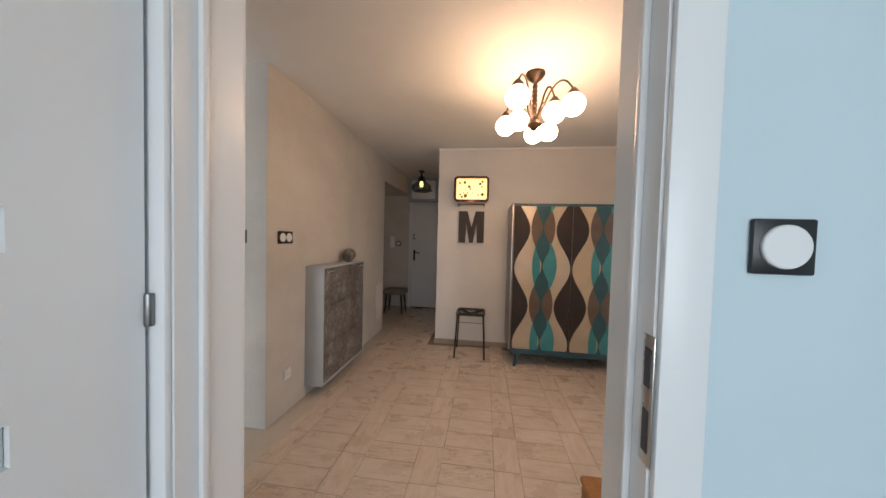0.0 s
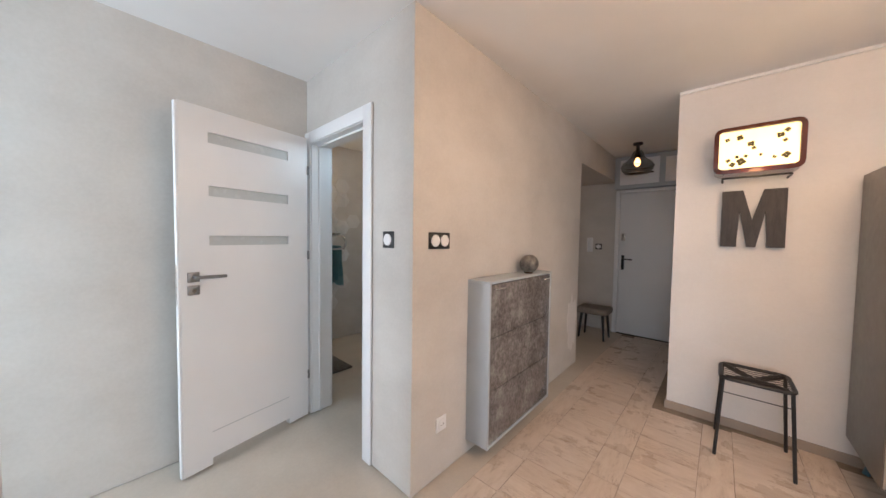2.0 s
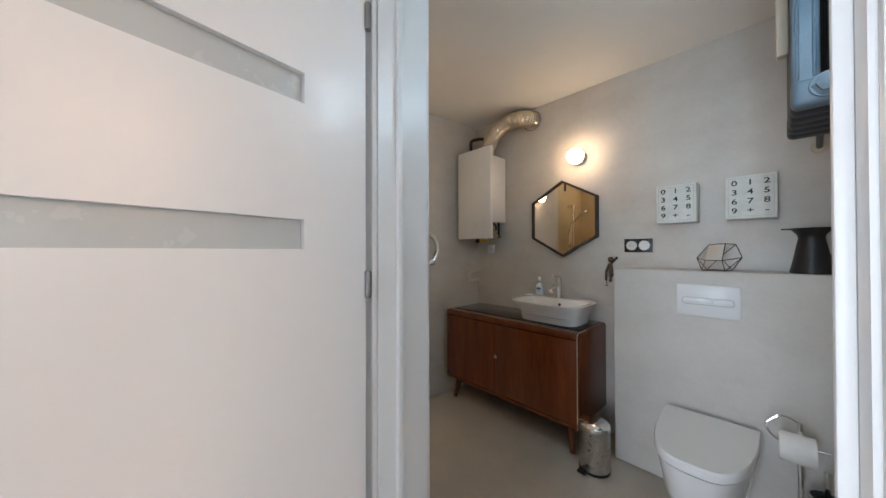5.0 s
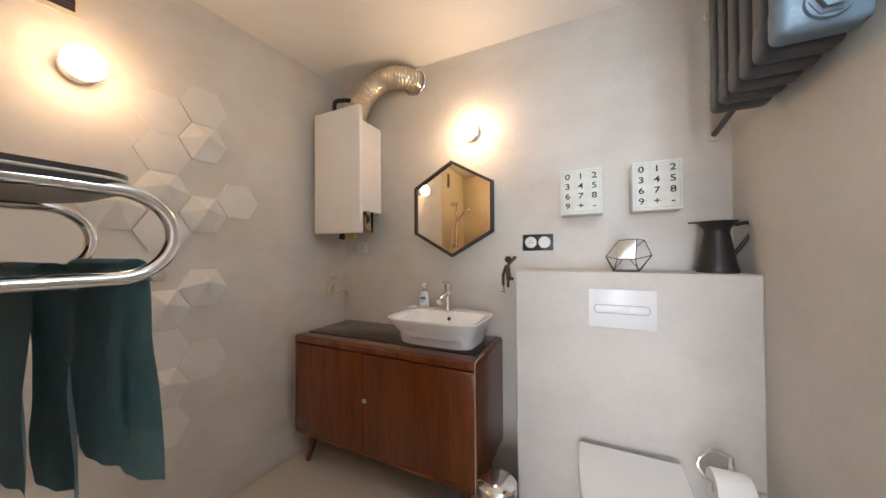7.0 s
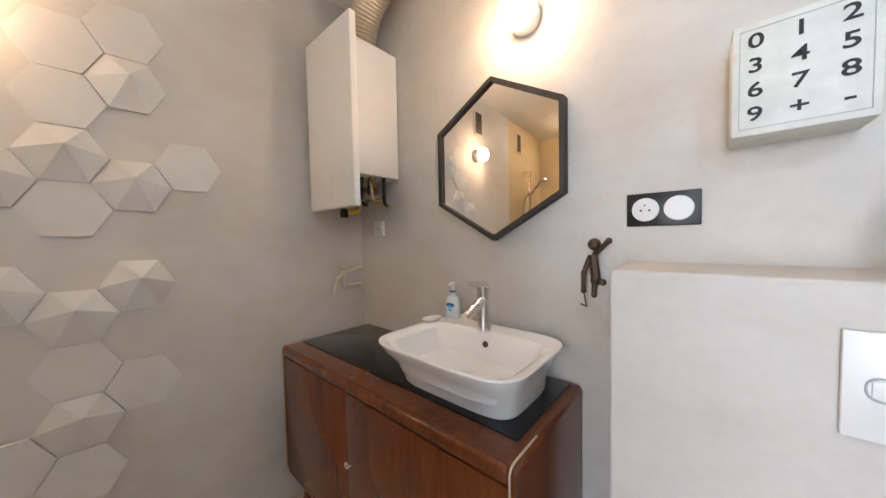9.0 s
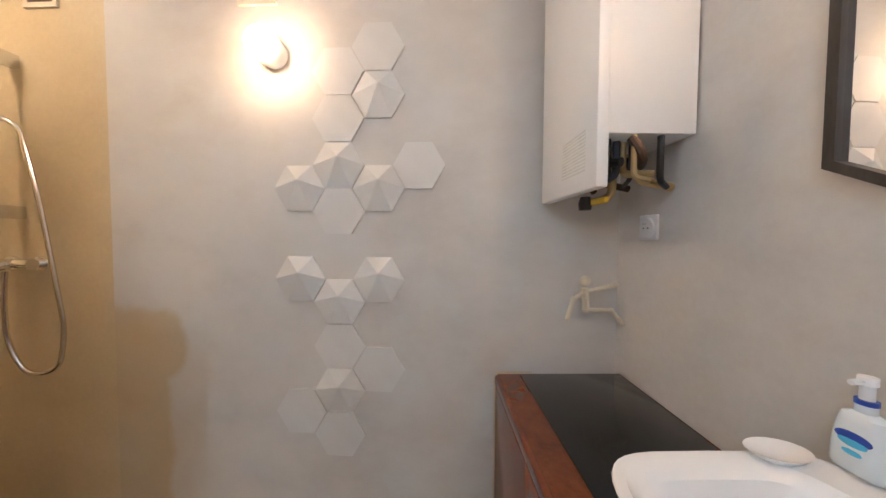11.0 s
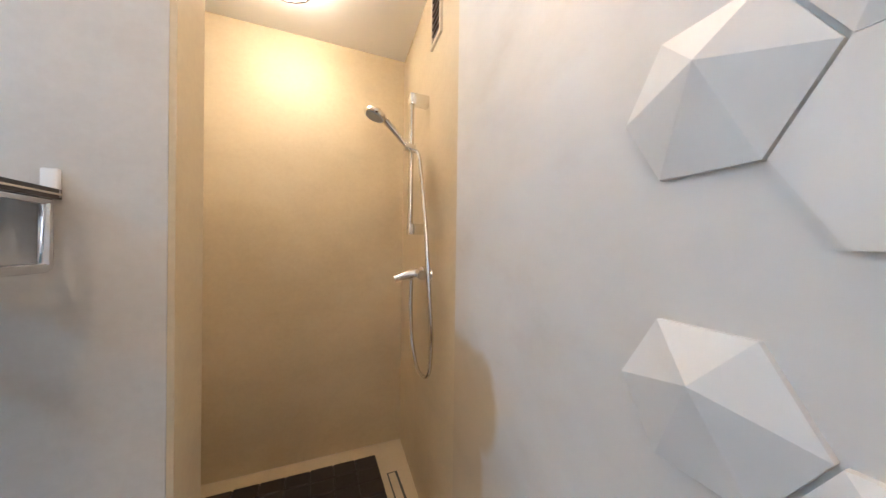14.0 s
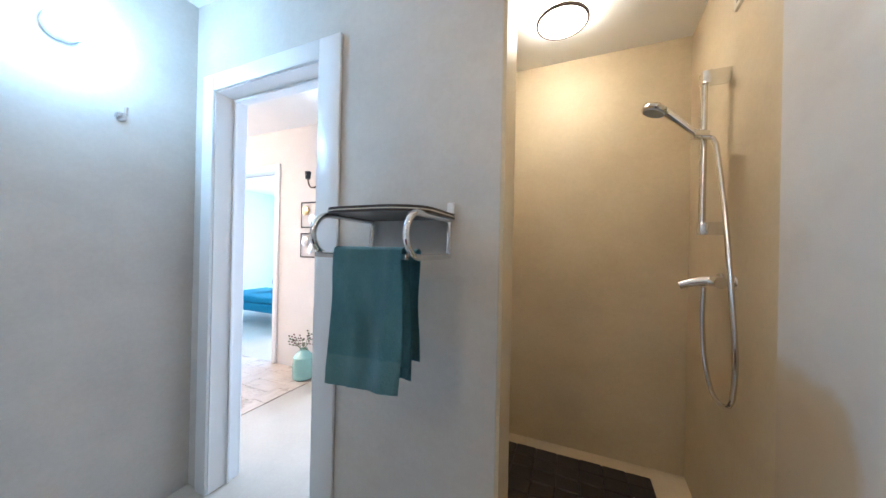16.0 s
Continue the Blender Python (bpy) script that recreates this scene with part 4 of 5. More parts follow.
# ---- bathroom ----
v = root("vanity", "dark walnut retro sideboard used as a washstand", "vanity")
vx0, vx1, vy0, vy1, vz0, vz1 = -3.53, -2.385, 3.697, 4.132, 0.175, 0.755
out = rounded([(vx0, 0, vz0), (vx1, 0, vz0), (vx1, 0, vz1), (vx0, 0, vz1)], 0.022, 5, True)
inn = rounded([(vx0 + 0.02, 0, vz0 + 0.02), (vx1 - 0.02, 0, vz0 + 0.02), (vx1 - 0.02, 0, vz1 - 0.035), (vx0 + 0.02, 0, vz1 - 0.035)], 0.012, 5, True)
bm = bmesh.new()
n = len(out)
rows_ = [[bm.verts.new((p.x, y, p.z)) for p in line] for line, y in ((out, vy1), (out, vy0), (inn, vy0), (inn, vy0 + 0.03))]
for a, b in zip(rows_, rows_[1:]):
    for k in range(n):
        bm.faces.new((a[k], a[(k + 1) % n], b[(k + 1) % n], b[k]))
bm.faces.new(rows_[0])
bm.faces.new(rows_[3])
part("carcass", bm, M_WALNUT, v)
M_PIPING = plain("cream_brass_piping", (0.62, 0.50, 0.33), 0.35, 0.5)
for x in (vx0 + 0.006, vx1 - 0.006):
    part("edge_piping", tube(bmesh.new(), rounded([(x, vy0 + 0.12, vz1 + 0.001), (x, vy0 - 0.010, vz1 + 0.001), (x, vy0 - 0.012, vz0 + 0.004)], 0.025), 0.0024, 8), M_PIPING, v, "thin cream-brass piping")
mid = vx0 + 0.455 * (vx1 - vx0)
for a, b in ((vx0 + 0.010, mid - 0.0008), (mid + 0.0008, vx1 - 0.010)):
    part("door", box(bmesh.new(), (a, vy0 - 0.009, vz0 + 0.026), (b, vy0 + 0.026, vz1 - 0.047), 0.003), M_WALNUT, v)
part("top_lip", box(bmesh.new(), (vx0 + 0.010, vy0 - 0.013, vz1 - 0.043), (vx1 - 0.010, vy0 + 0.02, vz1 - 0.002), 0.012, 4), M_WALNUT, v)
part("bottom_rail", box(bmesh.new(), (vx0 + 0.010, vy0 - 0.006, vz0 + 0.001), (vx1 - 0.010, vy0 + 0.02, vz0 + 0.023), 0.006, 3), M_WALNUT, v)
part("key", tube(bmesh.new(), [(mid + 0.02 + 0.009 * math.cos(k), vy0 - 0.024, 0.475 + 0.009 * math.sin(k)) for k in [j * math.pi / 6 for j in range(12)]], 0.0022, 6, True), M_STEEL, v)
part("keyhole", tube(bmesh.new(), [(mid + 0.02, vy0 - 0.024, 0.466), (mid + 0.02, vy0 - 0.007, 0.466)], 0.003, 6), M_STEEL, v)
part("glass_top", box(bmesh.new(), (vx0 + 0.03, vy0 + 0.075, vz1), (vx1 - 0.03, vy1 - 0.01, vz1 + 0.004), 0.001), M_GLASSTOP, v, "black glass inlay")
bx("plinth_rail", (vx0 + 0.1, vy0 + 0.04, vz0 - 0.03), (vx1 - 0.1, vy1 - 0.05, vz0), M_WALNUT, v, 0.004)
for x, dx in ((vx0 + 0.09, -0.03), (vx1 - 0.09, 0.03)):
    for y, dy in ((vy0 + 0.07, -0.03), (vy1 - 0.07, 0.02)):
        part("leg", tube(bmesh.new(), [(x, y, vz0), (x + dx, y + dy, 0)], lambda u: 0.026 - 0.012 * u, 12), M_WALNUT, v)


def super_ring(bm, cx, cy, hx, hy, z, n=44, p=5.0):
    vs = []
    for k in range(n):
        a = 2 * math.pi * k / n
        c_, s_ = math.cos(a), math.sin(a)
        vs.append(bm.verts.new((cx + hx * math.copysign(abs(c_) ** (2 / p), c_), cy + hy * math.copysign(abs(s_) ** (2 / p), s_), z)))
    return vs


def loft(bm, rings, cap_first=True, cap_last=True):
    n = len(rings[0])
    for a, b in zip(rings, rings[1:]):
        for k in range(n):
            bm.faces.new((a[k], a[(k + 1) % n], b[(k + 1) % n], b[k]))
    if cap_first:
        bm.faces.new(rings[0][::-1])
    if cap_last:
        bm.faces.new(rings[-1])
    return bm


b = root("wash_basin", "white ceramic countertop wash basin with rounded corners", "sink")
bm = bmesh.new()
bcx, bcy = -2.662, 3.912
z = vz1 + 0.005
loft(bm, [super_ring(bm, bcx, bcy + 0.02, 0.205, 0.135, z), super_ring(bm, bcx, bcy + 0.02, 0.21, 0.14, z + 0.012), super_ring(bm, bcx, bcy + 0.015, 0.215, 0.152, z + 0.06), super_ring(bm, bcx, bcy, 0.244, 0.188, z + 0.115), super_ring(bm, bcx, bcy, 0.257, 0.198, z + 0.136), super_ring(bm, bcx, bcy, 0.256, 0.197, z + 0.140), super_ring(bm, bcx, bcy - 0.03, 0.236, 0.152, z + 0.139), super_ring(bm, bcx, bcy - 0.03, 0.216, 0.142, z + 0.125), super_ring(bm, bcx, bcy - 0.025, 0.19, 0.122, z + 0.05), super_ring(bm, bcx, bcy - 0.02, 0.12, 0.08, z + 0.03)])
part("bowl", bm, M_CERAMIC, b)
part("drain", disc_on(bmesh.new(), (bcx, bcy - 0.02, z + 0.03), (0, 0, 1), 0.03, 0.006), M_CHROME, b, "chrome drain plug")
part("overflow", disc_on(bmesh.new(), (bcx, bcy + 0.104, z + 0.098), (0, -1, 0.12), 0.011, 0.003, 18), M_BRONZE, b)
f = root("faucet", "chrome single-lever basin faucet", "faucet")
fx, fy, fz = -2.672, 4.024, z + 0.144
part("body", lathe(bmesh.new(), [(0, 0), (0.026, 0), (0.026, 0.006), (0.022, 0.02), (0.021, 0.105), (0.023, 0.118), (0.023, 0.148), (0.018, 0.155), (0, 0.155)], 24, Matrix.Translation((fx, fy, fz))), M_CHROME, f)
part("spout", tube(bmesh.new(), [(fx, fy, fz + 0.105), (fx - 0.004, fy - 0.05, fz + 0.086), (fx - 0.008, fy - 0.10, fz + 0.06)], lambda u: 0.019 - 0.003 * u, 16), M_CHROME, f)
part("lever", tube(bmesh.new(), [(fx, fy + 0.01, fz + 0.155), (fx - 0.002, fy - 0.03, fz + 0.161), (fx - 0.006, fy - 0.08, fz + 0.169)], lambda u: 0.013 - 0.007 * u, 12), M_CHROME, f)
s = root("soap_dispenser", "clear liquid soap pump bottle with blue label", "soap bottle")
px, py, pz = -2.865, 4.092, z + 0.144
bm = bmesh.new()
loft(bm, [super_ring(bm, px, py, r1, r2, pz + h, 28, 3) for r1, r2, h in ((0.034, 0.02, 0), (0.038, 0.023, 0.006), (0.036, 0.022, 0.05), (0.03, 0.02, 0.085), (0.026, 0.018, 0.097), (0.012, 0.012, 0.104), (0.012, 0.012, 0.118))])
part("bottle", bm, M_BOTTLE, s)
part("collar", lathe(bmesh.new(), [(0, 0.118), (0.014, 0.118), (0.014, 0.126), (0, 0.126)], 18, Matrix.Translation((px, py, pz))), M_BLUE, s)
part("pump", lathe(bmesh.new(), [(0, 0.126), (0.009, 0.126), (0.009, 0.15), (0.012, 0.152), (0.012, 0.165), (0, 0.167)], 16, Matrix.Translation((px, py, pz))), M_WHITE, s)
part("nozzle", tube(bmesh.new(), [(px, py, pz + 0.158), (px, py - 0.03, pz + 0.156)], 0.005, 8), M_WHITE, s)
for zz, rr, m_ in ((0.06, 0.024, M_BLUE), (0.052, 0.019, M_CYAN), (0.035, 0.014, M_CYAN)):
    bm = ball(bmesh.new(), (px, py - 0.0205 - (0.001 if m_ is M_CYAN else 0), pz + zz), rr, 1, 0.1, 0.42, 16)
    part("label_print", bm, m_, s)
s.scale = (0.85, 0.85, 0.85)
s.location = (px * 0.15, py * 0.15, pz * 0.15)
s = root("soap_dish", "small oval white soap dish on the basin rim", "soap dish")
part("dish", lathe(bmesh.new(), [(0, 0), (0.022, 0), (0.032, 0.008), (0.036, 0.014), (0.032, 0.012), (0, 0.005)], 24, Matrix.Translation((-2.905, 4.012, vz1 + 0.1415)), 0.85, 1.3), M_CERAMIC, s)

# hexagonal mirror
mr = root("mirror", "hexagonal wall mirror in a thin dark wooden frame", "mirror")
mc = Vector((-2.684, 0, 1.50))
R_ = 0.292
outer = [(mc.x + R_ * 0.8785 * math.sin(k * math.pi / 3) / 0.866, mc.z + R_ * math.cos(k * math.pi / 3)) for k in range(6)]
for k in range(6):
    (ax, az), (bx_, bz) = outer[k], outer[(k + 1) % 6]
    q = 0.94
    ia, ib = (mc.x + (ax - mc.x) * q, mc.z + (az - mc.z) * q), (mc.x + (bx_ - mc.x) * q, mc.z + (bz - mc.z) * q)
    bm = prism(bmesh.new(), [(ax, az), (bx_, bz), ib, ia], -4.138, -4.104, Matrix.Rotation(radians(90), 4, "X"))
    part("frame_side", bm, M_DARKWOOD, mr, "", False)
bm = prism(bmesh.new(), [(mc.x + (x - mc.x) * 0.95, mc.z + (zz - mc.z) * 0.95) for x, zz in outer], -4.136, -4.116, Matrix.Rotation(radians(90), 4, "X"))
part("glass", bm, M_MIRROR, mr, "clear mirror glass", False)


def globe_lamp(label, at, normal, mat):
    l = root("wall_lamp", label, "wall lamp", "bathroom wall lamps", at)
    l.rotation_euler = Vector(normal).to_track_quat("Z", "Y").to_euler()
    part("base", lathe(bmesh.new(), [(0, 0), (0.05, 0), (0.054, 0.01), (0.054, 0.05), (0.05, 0.056), (0, 0.056)], 24), M_CERAMIC, l)
    part("globe", lathe(bmesh.new(), [(0, 0.056), (0.048, 0.056), (0.054, 0.066), (0.056, 0.082), (0.052, 0.1), (0.038, 0.117), (0.017, 0.126), (0, 0.127)], 28), mat, l, "lit opal glass cover")
    return l


globe_lamp("small round opal lamp glowing above the mirror", (-2.56, 4.14, 1.94), (0, -1, 0), M_MIRROR_LAMP)
globe_lamp("small round opal lamp glowing beside hexagon tiles", (west(2.86), 2.86, 1.923), (1, -0.07, 0), M_WALL_LAMP)
globe_lamp("small round opal lamp on the door-side wall", (-1.38, 2.83, 2.03), (-1, 0, 0), M_COOL_LAMP)
l = root("ceiling_lamp", "round opal ceiling lamp with a dark rim", "ceiling lamp", at=(-3.10, 1.69, H))
part("rim", lathe(bmesh.new(), [(0.1175, -0.060), (0.124, -0.060), (0.124, -0.075), (0.118, -0.078), (0.112, -0.0745), (0.1175, -0.068)], 36), M_BRONZE, l)
part("diffuser", lathe(bmesh.new(), [(0, -0.004), (0.117, -0.004), (0.117, -0.07), (0.1, -0.082), (0.05, -0.09), (0, -0.092)], 36), glow("opal_diffuser_lit", (1.0, 0.76, 0.48), 10.0), l, "lit opal diffuser")

# gas boiler
b = root("gas_boiler", "white wall-hung gas water heater with open underside", "boiler")
part("body", box(bmesh.new(), (-3.50, 3.88, 1.505), (-3.222, 4.135, 2.08), 0.004), M_WHITE, b)
part("front_cover", box(bmesh.new(), (-3.54, 3.85, 1.36), (-3.165, 3.88, 2.132), 0.005), M_WHITE, b, "white front cover with fine vent slits")
for k in range(12):
    bx("vent_slit", (-3.36, 3.8485, 1.41 + k * 0.009), (-3.22, 3.85, 1.4125 + k * 0.009), M_BOXWHITE, b, 0.0)
for i_, (pa, r_, m_) in enumerate((([(-3.44, 3.95, 1.51), (-3.44, 3.95, 1.43), (-3.44, 4.1, 1.40)], 0.011, M_BRONZE), ([(-3.36, 4.0, 1.51), (-3.36, 4.0, 1.36), (-3.38, 3.93, 1.345)], 0.012, M_BRASS), ([(-3.28, 4.02, 1.51), (-3.28, 4.02, 1.40), (-3.28, 4.12, 1.38)], 0.012, M_BRASS), ([(-3.24, 3.98, 1.5), (-3.22, 4.0, 1.45), (-3.28, 4.03, 1.43), (-3.36, 4.02, 1.46)], 0.012, M_BRONZE), ([(-3.33, 3.92, 1.5), (-3.31, 3.93, 1.45), (-3.25, 3.96, 1.44)], 0.013, M_BLACK))):
    part("pipe", tube(bmesh.new(), rounded(pa, 0.03), r_, 10), m_, b)
part("valve_lever", box(bmesh.new(), (-3.34, 3.925, 1.335), (-3.265, 3.94, 1.352), 0.004), plain("yellow_plastic", (0.70, 0.48, 0.02), 0.4), b, "yellow gas valve lever")
part("valve", lathe(bmesh.new(), [(0, 0), (0.018, 0), (0.02, 0.02), (0.014, 0.04), (0, 0.04)], 14, Matrix.Translation((-3.38, 3.93, 1.325))), M_BLACK, b)
rng_b = random.Random(11)
for k in range(16):
    x_, y_, z_ = rng_b.uniform(-3.44, -3.23), rng_b.uniform(3.92, 4.08), rng_b.uniform(1.39, 1.49)
    m_ = (M_IRON_DARK_SHADED, M_BRONZE, M_BLACK, M_BRASS)[k % 4]
    if k % 3 == 0:
        part("fitting", lathe(bmesh.new(), [(0, 0), (0.014, 0), (0.017, 0.008), (0.017, 0.022), (0.011, 0.03), (0, 0.03)], 10, Matrix.Translation((x_, y_, z_))), m_, b)
    else:
        part("pipe", tube(bmesh.new(), rounded([(x_, y_, 1.51), (x_, y_, z_), (x_ + rng_b.uniform(-0.06, 0.06), y_ + rng_b.uniform(-0.02, 0.05), z_ - 0.01)], 0.02), rng_b.uniform(0.006, 0.011), 8), m_, b)
d = root("flue_duct", "ribbed aluminium flue duct curving into the wall", "duct")
path = []
for k in range(90):
    a = math.pi / 2 * k / 89
    path.append(Vector((-3.345 + 0.265 * (1 - math.cos(a)), 4.02, 2.075 + 0.27 * math.sin(a))))
for k in range(1, 50):
    a = math.pi / 2 * k / 49
    path.append(Vector((-3.08 + 0.13 * math.sin(a), 4.02 + 0.12 * (1 - math.cos(a)), 2.345)))
part("duct", tube(bmesh.new(), path, lambda u: 0.066 + 0.0022 * math.sin(u * 2 * math.pi * 34), 24), M_SILVERFOIL, d)
part("wall_collar", tube(bmesh.new(), [(-2.95 + 0.078 * math.cos(k * math.pi / 12), 4.135, 2.34 + 0.078 * math.sin(k * math.pi / 12)) for k in range(24)], 0.006, 8, True), M_CHROME, d)
g = root("gas_pipe", "dark painted gas pipe stub above the heater", "pipe")
part("pipe", tube(bmesh.new(), rounded([(-3.515, 4.0, 2.10), (-3.515, 4.0, 2.29), (-3.43, 4.05, 2.30), (-3.43, 4.14, 2.30)], 0.03), 0.014, 12), M_BLACK, g)


# jointed figure hooks, plain abstract shapes in one mesh each
def hook_figure(label, pts, head, r, mat):
    bm = bmesh.new()
    for p, q, k in pts:
        tube(bm, [p, q], r * k, 8)
        ball(bm, q, r * k * 1.15, seg=10)
    ball(bm, head, r * 2.0, seg=16)
    ob = part("wall_hook", bm, mat)
    return tagged(ob, label, "wall hook", "jointed figure hooks")


bx0, by0, bz0 = -2.345, 4.115, 1.12
hook_figure("dark jointed figure-shaped wall hook", [((bx0 - 0.005, by0, bz0 + 0.045), (bx0 + 0.004, by0, bz0 - 0.03), 1.5), ((bx0, by0, bz0 + 0.045), (bx0 + 0.04, by0 - 0.01, bz0 + 0.085), 0.9), ((bx0 - 0.012, by0, bz0 + 0.04), (bx0 - 0.026, by0 - 0.012, bz0 - 0.01), 0.8), ((bx0 - 0.026, by0 - 0.012, bz0 - 0.01), (bx0 - 0.024, by0 - 0.02, bz0 - 0.06), 0.8), ((bx0 + 0.004, by0, bz0 - 0.03), (bx0 + 0.03, by0 - 0.03, bz0 - 0.03), 0.9), ((bx0, by0, bz0 - 0.03), (bx0 + 0.004, by0 - 0.02, bz0 - 0.07), 0.8), ((bx0 - 0.024, by0 - 0.02, bz0 - 0.06), (bx0 - 0.016, by0 - 0.022, bz0 - 0.105), 0.25), ((bx0 - 0.016, by0 - 0.022, bz0 - 0.105), (bx0 - 0.03, by0 - 0.022, bz0 - 0.1), 0.25), ((bx0, by0, bz0), (bx0, 4.139, bz0), 0.8)], (bx0, by0, bz0 + 0.075), 0.009, M_BRONZE)
wx, wy, wz = west(4.01) + 0.03, 4.01, 1.025
hook_figure("cream jointed figure-shaped wall hook", [((wx, wy, wz + 0.035), (wx, wy + 0.005, wz - 0.045), 1.4), ((wx, wy, wz + 0.02), (wx + 0.02, wy + 0.10, wz + 0.05), 0.8), ((wx, wy, wz + 0.02), (wx + 0.02, wy - 0.05, wz), 0.8), ((wx + 0.02, wy - 0.05, wz), (wx + 0.02, wy - 0.07, wz - 0.07), 0.8), ((wx, wy, wz - 0.045), (wx + 0.03, wy + 0.08, wz - 0.04), 0.9), ((wx + 0.03, wy + 0.08, wz - 0.04), (wx + 0.03, wy + 0.12, wz - 0.085), 0.9), ((wx, wy, wz), (wx - 0.03, wy, wz), 0.8)], (wx, wy, wz + 0.06), 0.0095, M_IVORY)
h = root("robe_hook", "small chrome robe hook on the cement wall", "wall hook", at=(-1.38, 2.66, 1.765))
part("plate", disc_on(bmesh.new(), (0, 0, 0), (-1, 0, 0), 0.02, 0.006), M_CHROME, h)
part("prong", tube(bmesh.new(), rounded([(-0.006, 0, 0), (-0.05, 0, -0.005), (-0.055, 0, 0.03)], 0.01), 0.007, 10), M_CHROME, h)

# number boxes
for bxo, by in ((-2.062, 0.0), (-1.76, 0.002)):
    nb = root("number_box", "white chipped box with black calculator digits", "wall decoration", "number boxes", (bxo, 4.02, 1.414))
    part("box", box(bmesh.new(), (0, 0.004, 0), (0.185, 0.118, 0.218), 0.004), M_BOXWHITE, nb)
    part("frame_line", boxes(((0.011, 0.0025, 0.013), (0.174, 0.0045, 0.0142)), ((0.011, 0.0025, 0.204), (0.174, 0.0045, 0.2052)), ((0.011, 0.0025, 0.0142), (0.0122, 0.0045, 0.204)), ((0.1728, 0.0025, 0.0142), (0.174, 0.0045, 0.204))), M_GREYCAB, nb, "", False)
    for k, ch_ in enumerate("0123456789+-"):
        me = text_mesh(ch_, 0.047)
        me.materials.append(M_INK)
        ob = new("digit", me)
        ob.parent = nb
        ob.location = (0.034 + (k % 3) * 0.058, 0.0032, 0.181 - (k // 3) * 0.047)
        ob.scale = (1.0, 1.0, 0.82)

# jug, geometric ornament
j = root("jug", "matt black enamel jug with a curved handle", "jug", at=(-1.475, 4.005, 1.148))
part("body", lathe(bmesh.new(), [(0, 0), (0.066, 0), (0.068, 0.006), (0.062, 0.03), (0.045, 0.13), (0.04, 0.16), (0.043, 0.175), (0.06, 0.196), (0.068, 0.205), (0.063, 0.205), (0.04, 0.178), (0.036, 0.16), (0.04, 0.13), (0, 0.02)], 32), M_BLACK, j)
part("spout", prism(bmesh.new(), [(-0.055, -0.018), (-0.092, 0), (-0.055, 0.018)], 0.199, 0.205), M_BLACK, j)
part("handle", tube(bmesh.new(), rounded([(0.055, 0, 0.19), (0.10, 0, 0.2), (0.108, 0, 0.16), (0.05, 0, 0.07)], 0.03), 0.0075, 10), M_BLACK, j)
g = root("geometric_ornament", "black wire polyhedron holder with small mirror facets", "ornament", at=(-1.785, 3.98, 1.148))
P_ = [(-0.06, -0.05, 0.003), (0.03, -0.06, 0.003), (0.05, 0.04, 0.003), (-0.05, 0.05, 0.003), (-0.085, -0.01, 0.065), (-0.045, -0.072, 0.055), (0.02, -0.075, 0.055), (0.088, 0.0, 0.07), (0.0, 0.07, 0.07), (-0.035, -0.02, 0.135), (0.03, -0.035, 0.14), (0.065, 0.02, 0.135)]
for a, b in ((0, 1), (1, 2), (2, 3), (3, 0), (0, 4), (0, 5), (5, 6), (6, 1), (4, 5), (1, 7), (2, 7), (2, 8), (3, 8), (3, 4), (4, 9), (9, 10), (10, 11), (6, 10), (7, 11), (7, 6), (8, 9), (8, 11)):
    part("wire", tube(bmesh.new(), [P_[a], P_[b]], 0.0018, 6), M_BLACK, g)
for tri_ in ((4, 5, 9), (5, 6, 10), (5, 10, 9)):
    bm = bmesh.new()
    vs = [bm.verts.new(P_[k]) for k in tri_]
    vb = [bm.verts.new(Vector(P_[k]) + Vector((0, 0.002, -0.001))) for k in tri_]
    bm.faces.new(vs), bm.faces.new(vb[::-1])
    for k in range(3):
        bm.faces.new((vs[k], vb[k], vb[(k + 1) % 3], vs[(k + 1) % 3]))
    part("facet", bm, M_MIRROR, g, "mirror facet", False)

# toilet group
f = root("flush_plate", "white rectangular flush plate with a long button", "flush plate")
part("plate", box(bmesh.new(), (-1.942, 3.879, 0.918), (-1.698, 3.889, 1.077), 0.002), M_WHITE, f)
ring = rounded([(-1.92, 3.8785, 0.978), (-1.72, 3.8785, 0.978), (-1.72, 3.8785, 1.012), (-1.92, 3.8785, 1.012)], 0.017, 6, True)
part("button_rim", tube(bmesh.new(), ring, 0.0016, 6, True), M_GREYCAB, f)
bx("button", (-1.915, 3.8765, 0.982), (-1.797, 3.879, 1.008), M_WHITE, f, 0.001)
bx("button", (-1.794, 3.8765, 0.982), (-1.725, 3.879, 1.008), M_WHITE, f, 0.001)


def d_ring(bm, hw, y0, y1, z, n=36):
    """A D-shaped ring: straight at the wall y1, rounded towards y0."""
    vs = []
    for k in range(n):
        a = math.pi * k / (n - 1)
        c_, s_ = math.cos(a), math.sin(a)
        vs.append(bm.verts.new((-1.81 + hw * math.copysign(abs(c_) ** 0.62, c_), y1 - (y1 - y0) * abs(s_) ** 0.75, z)))
    return vs


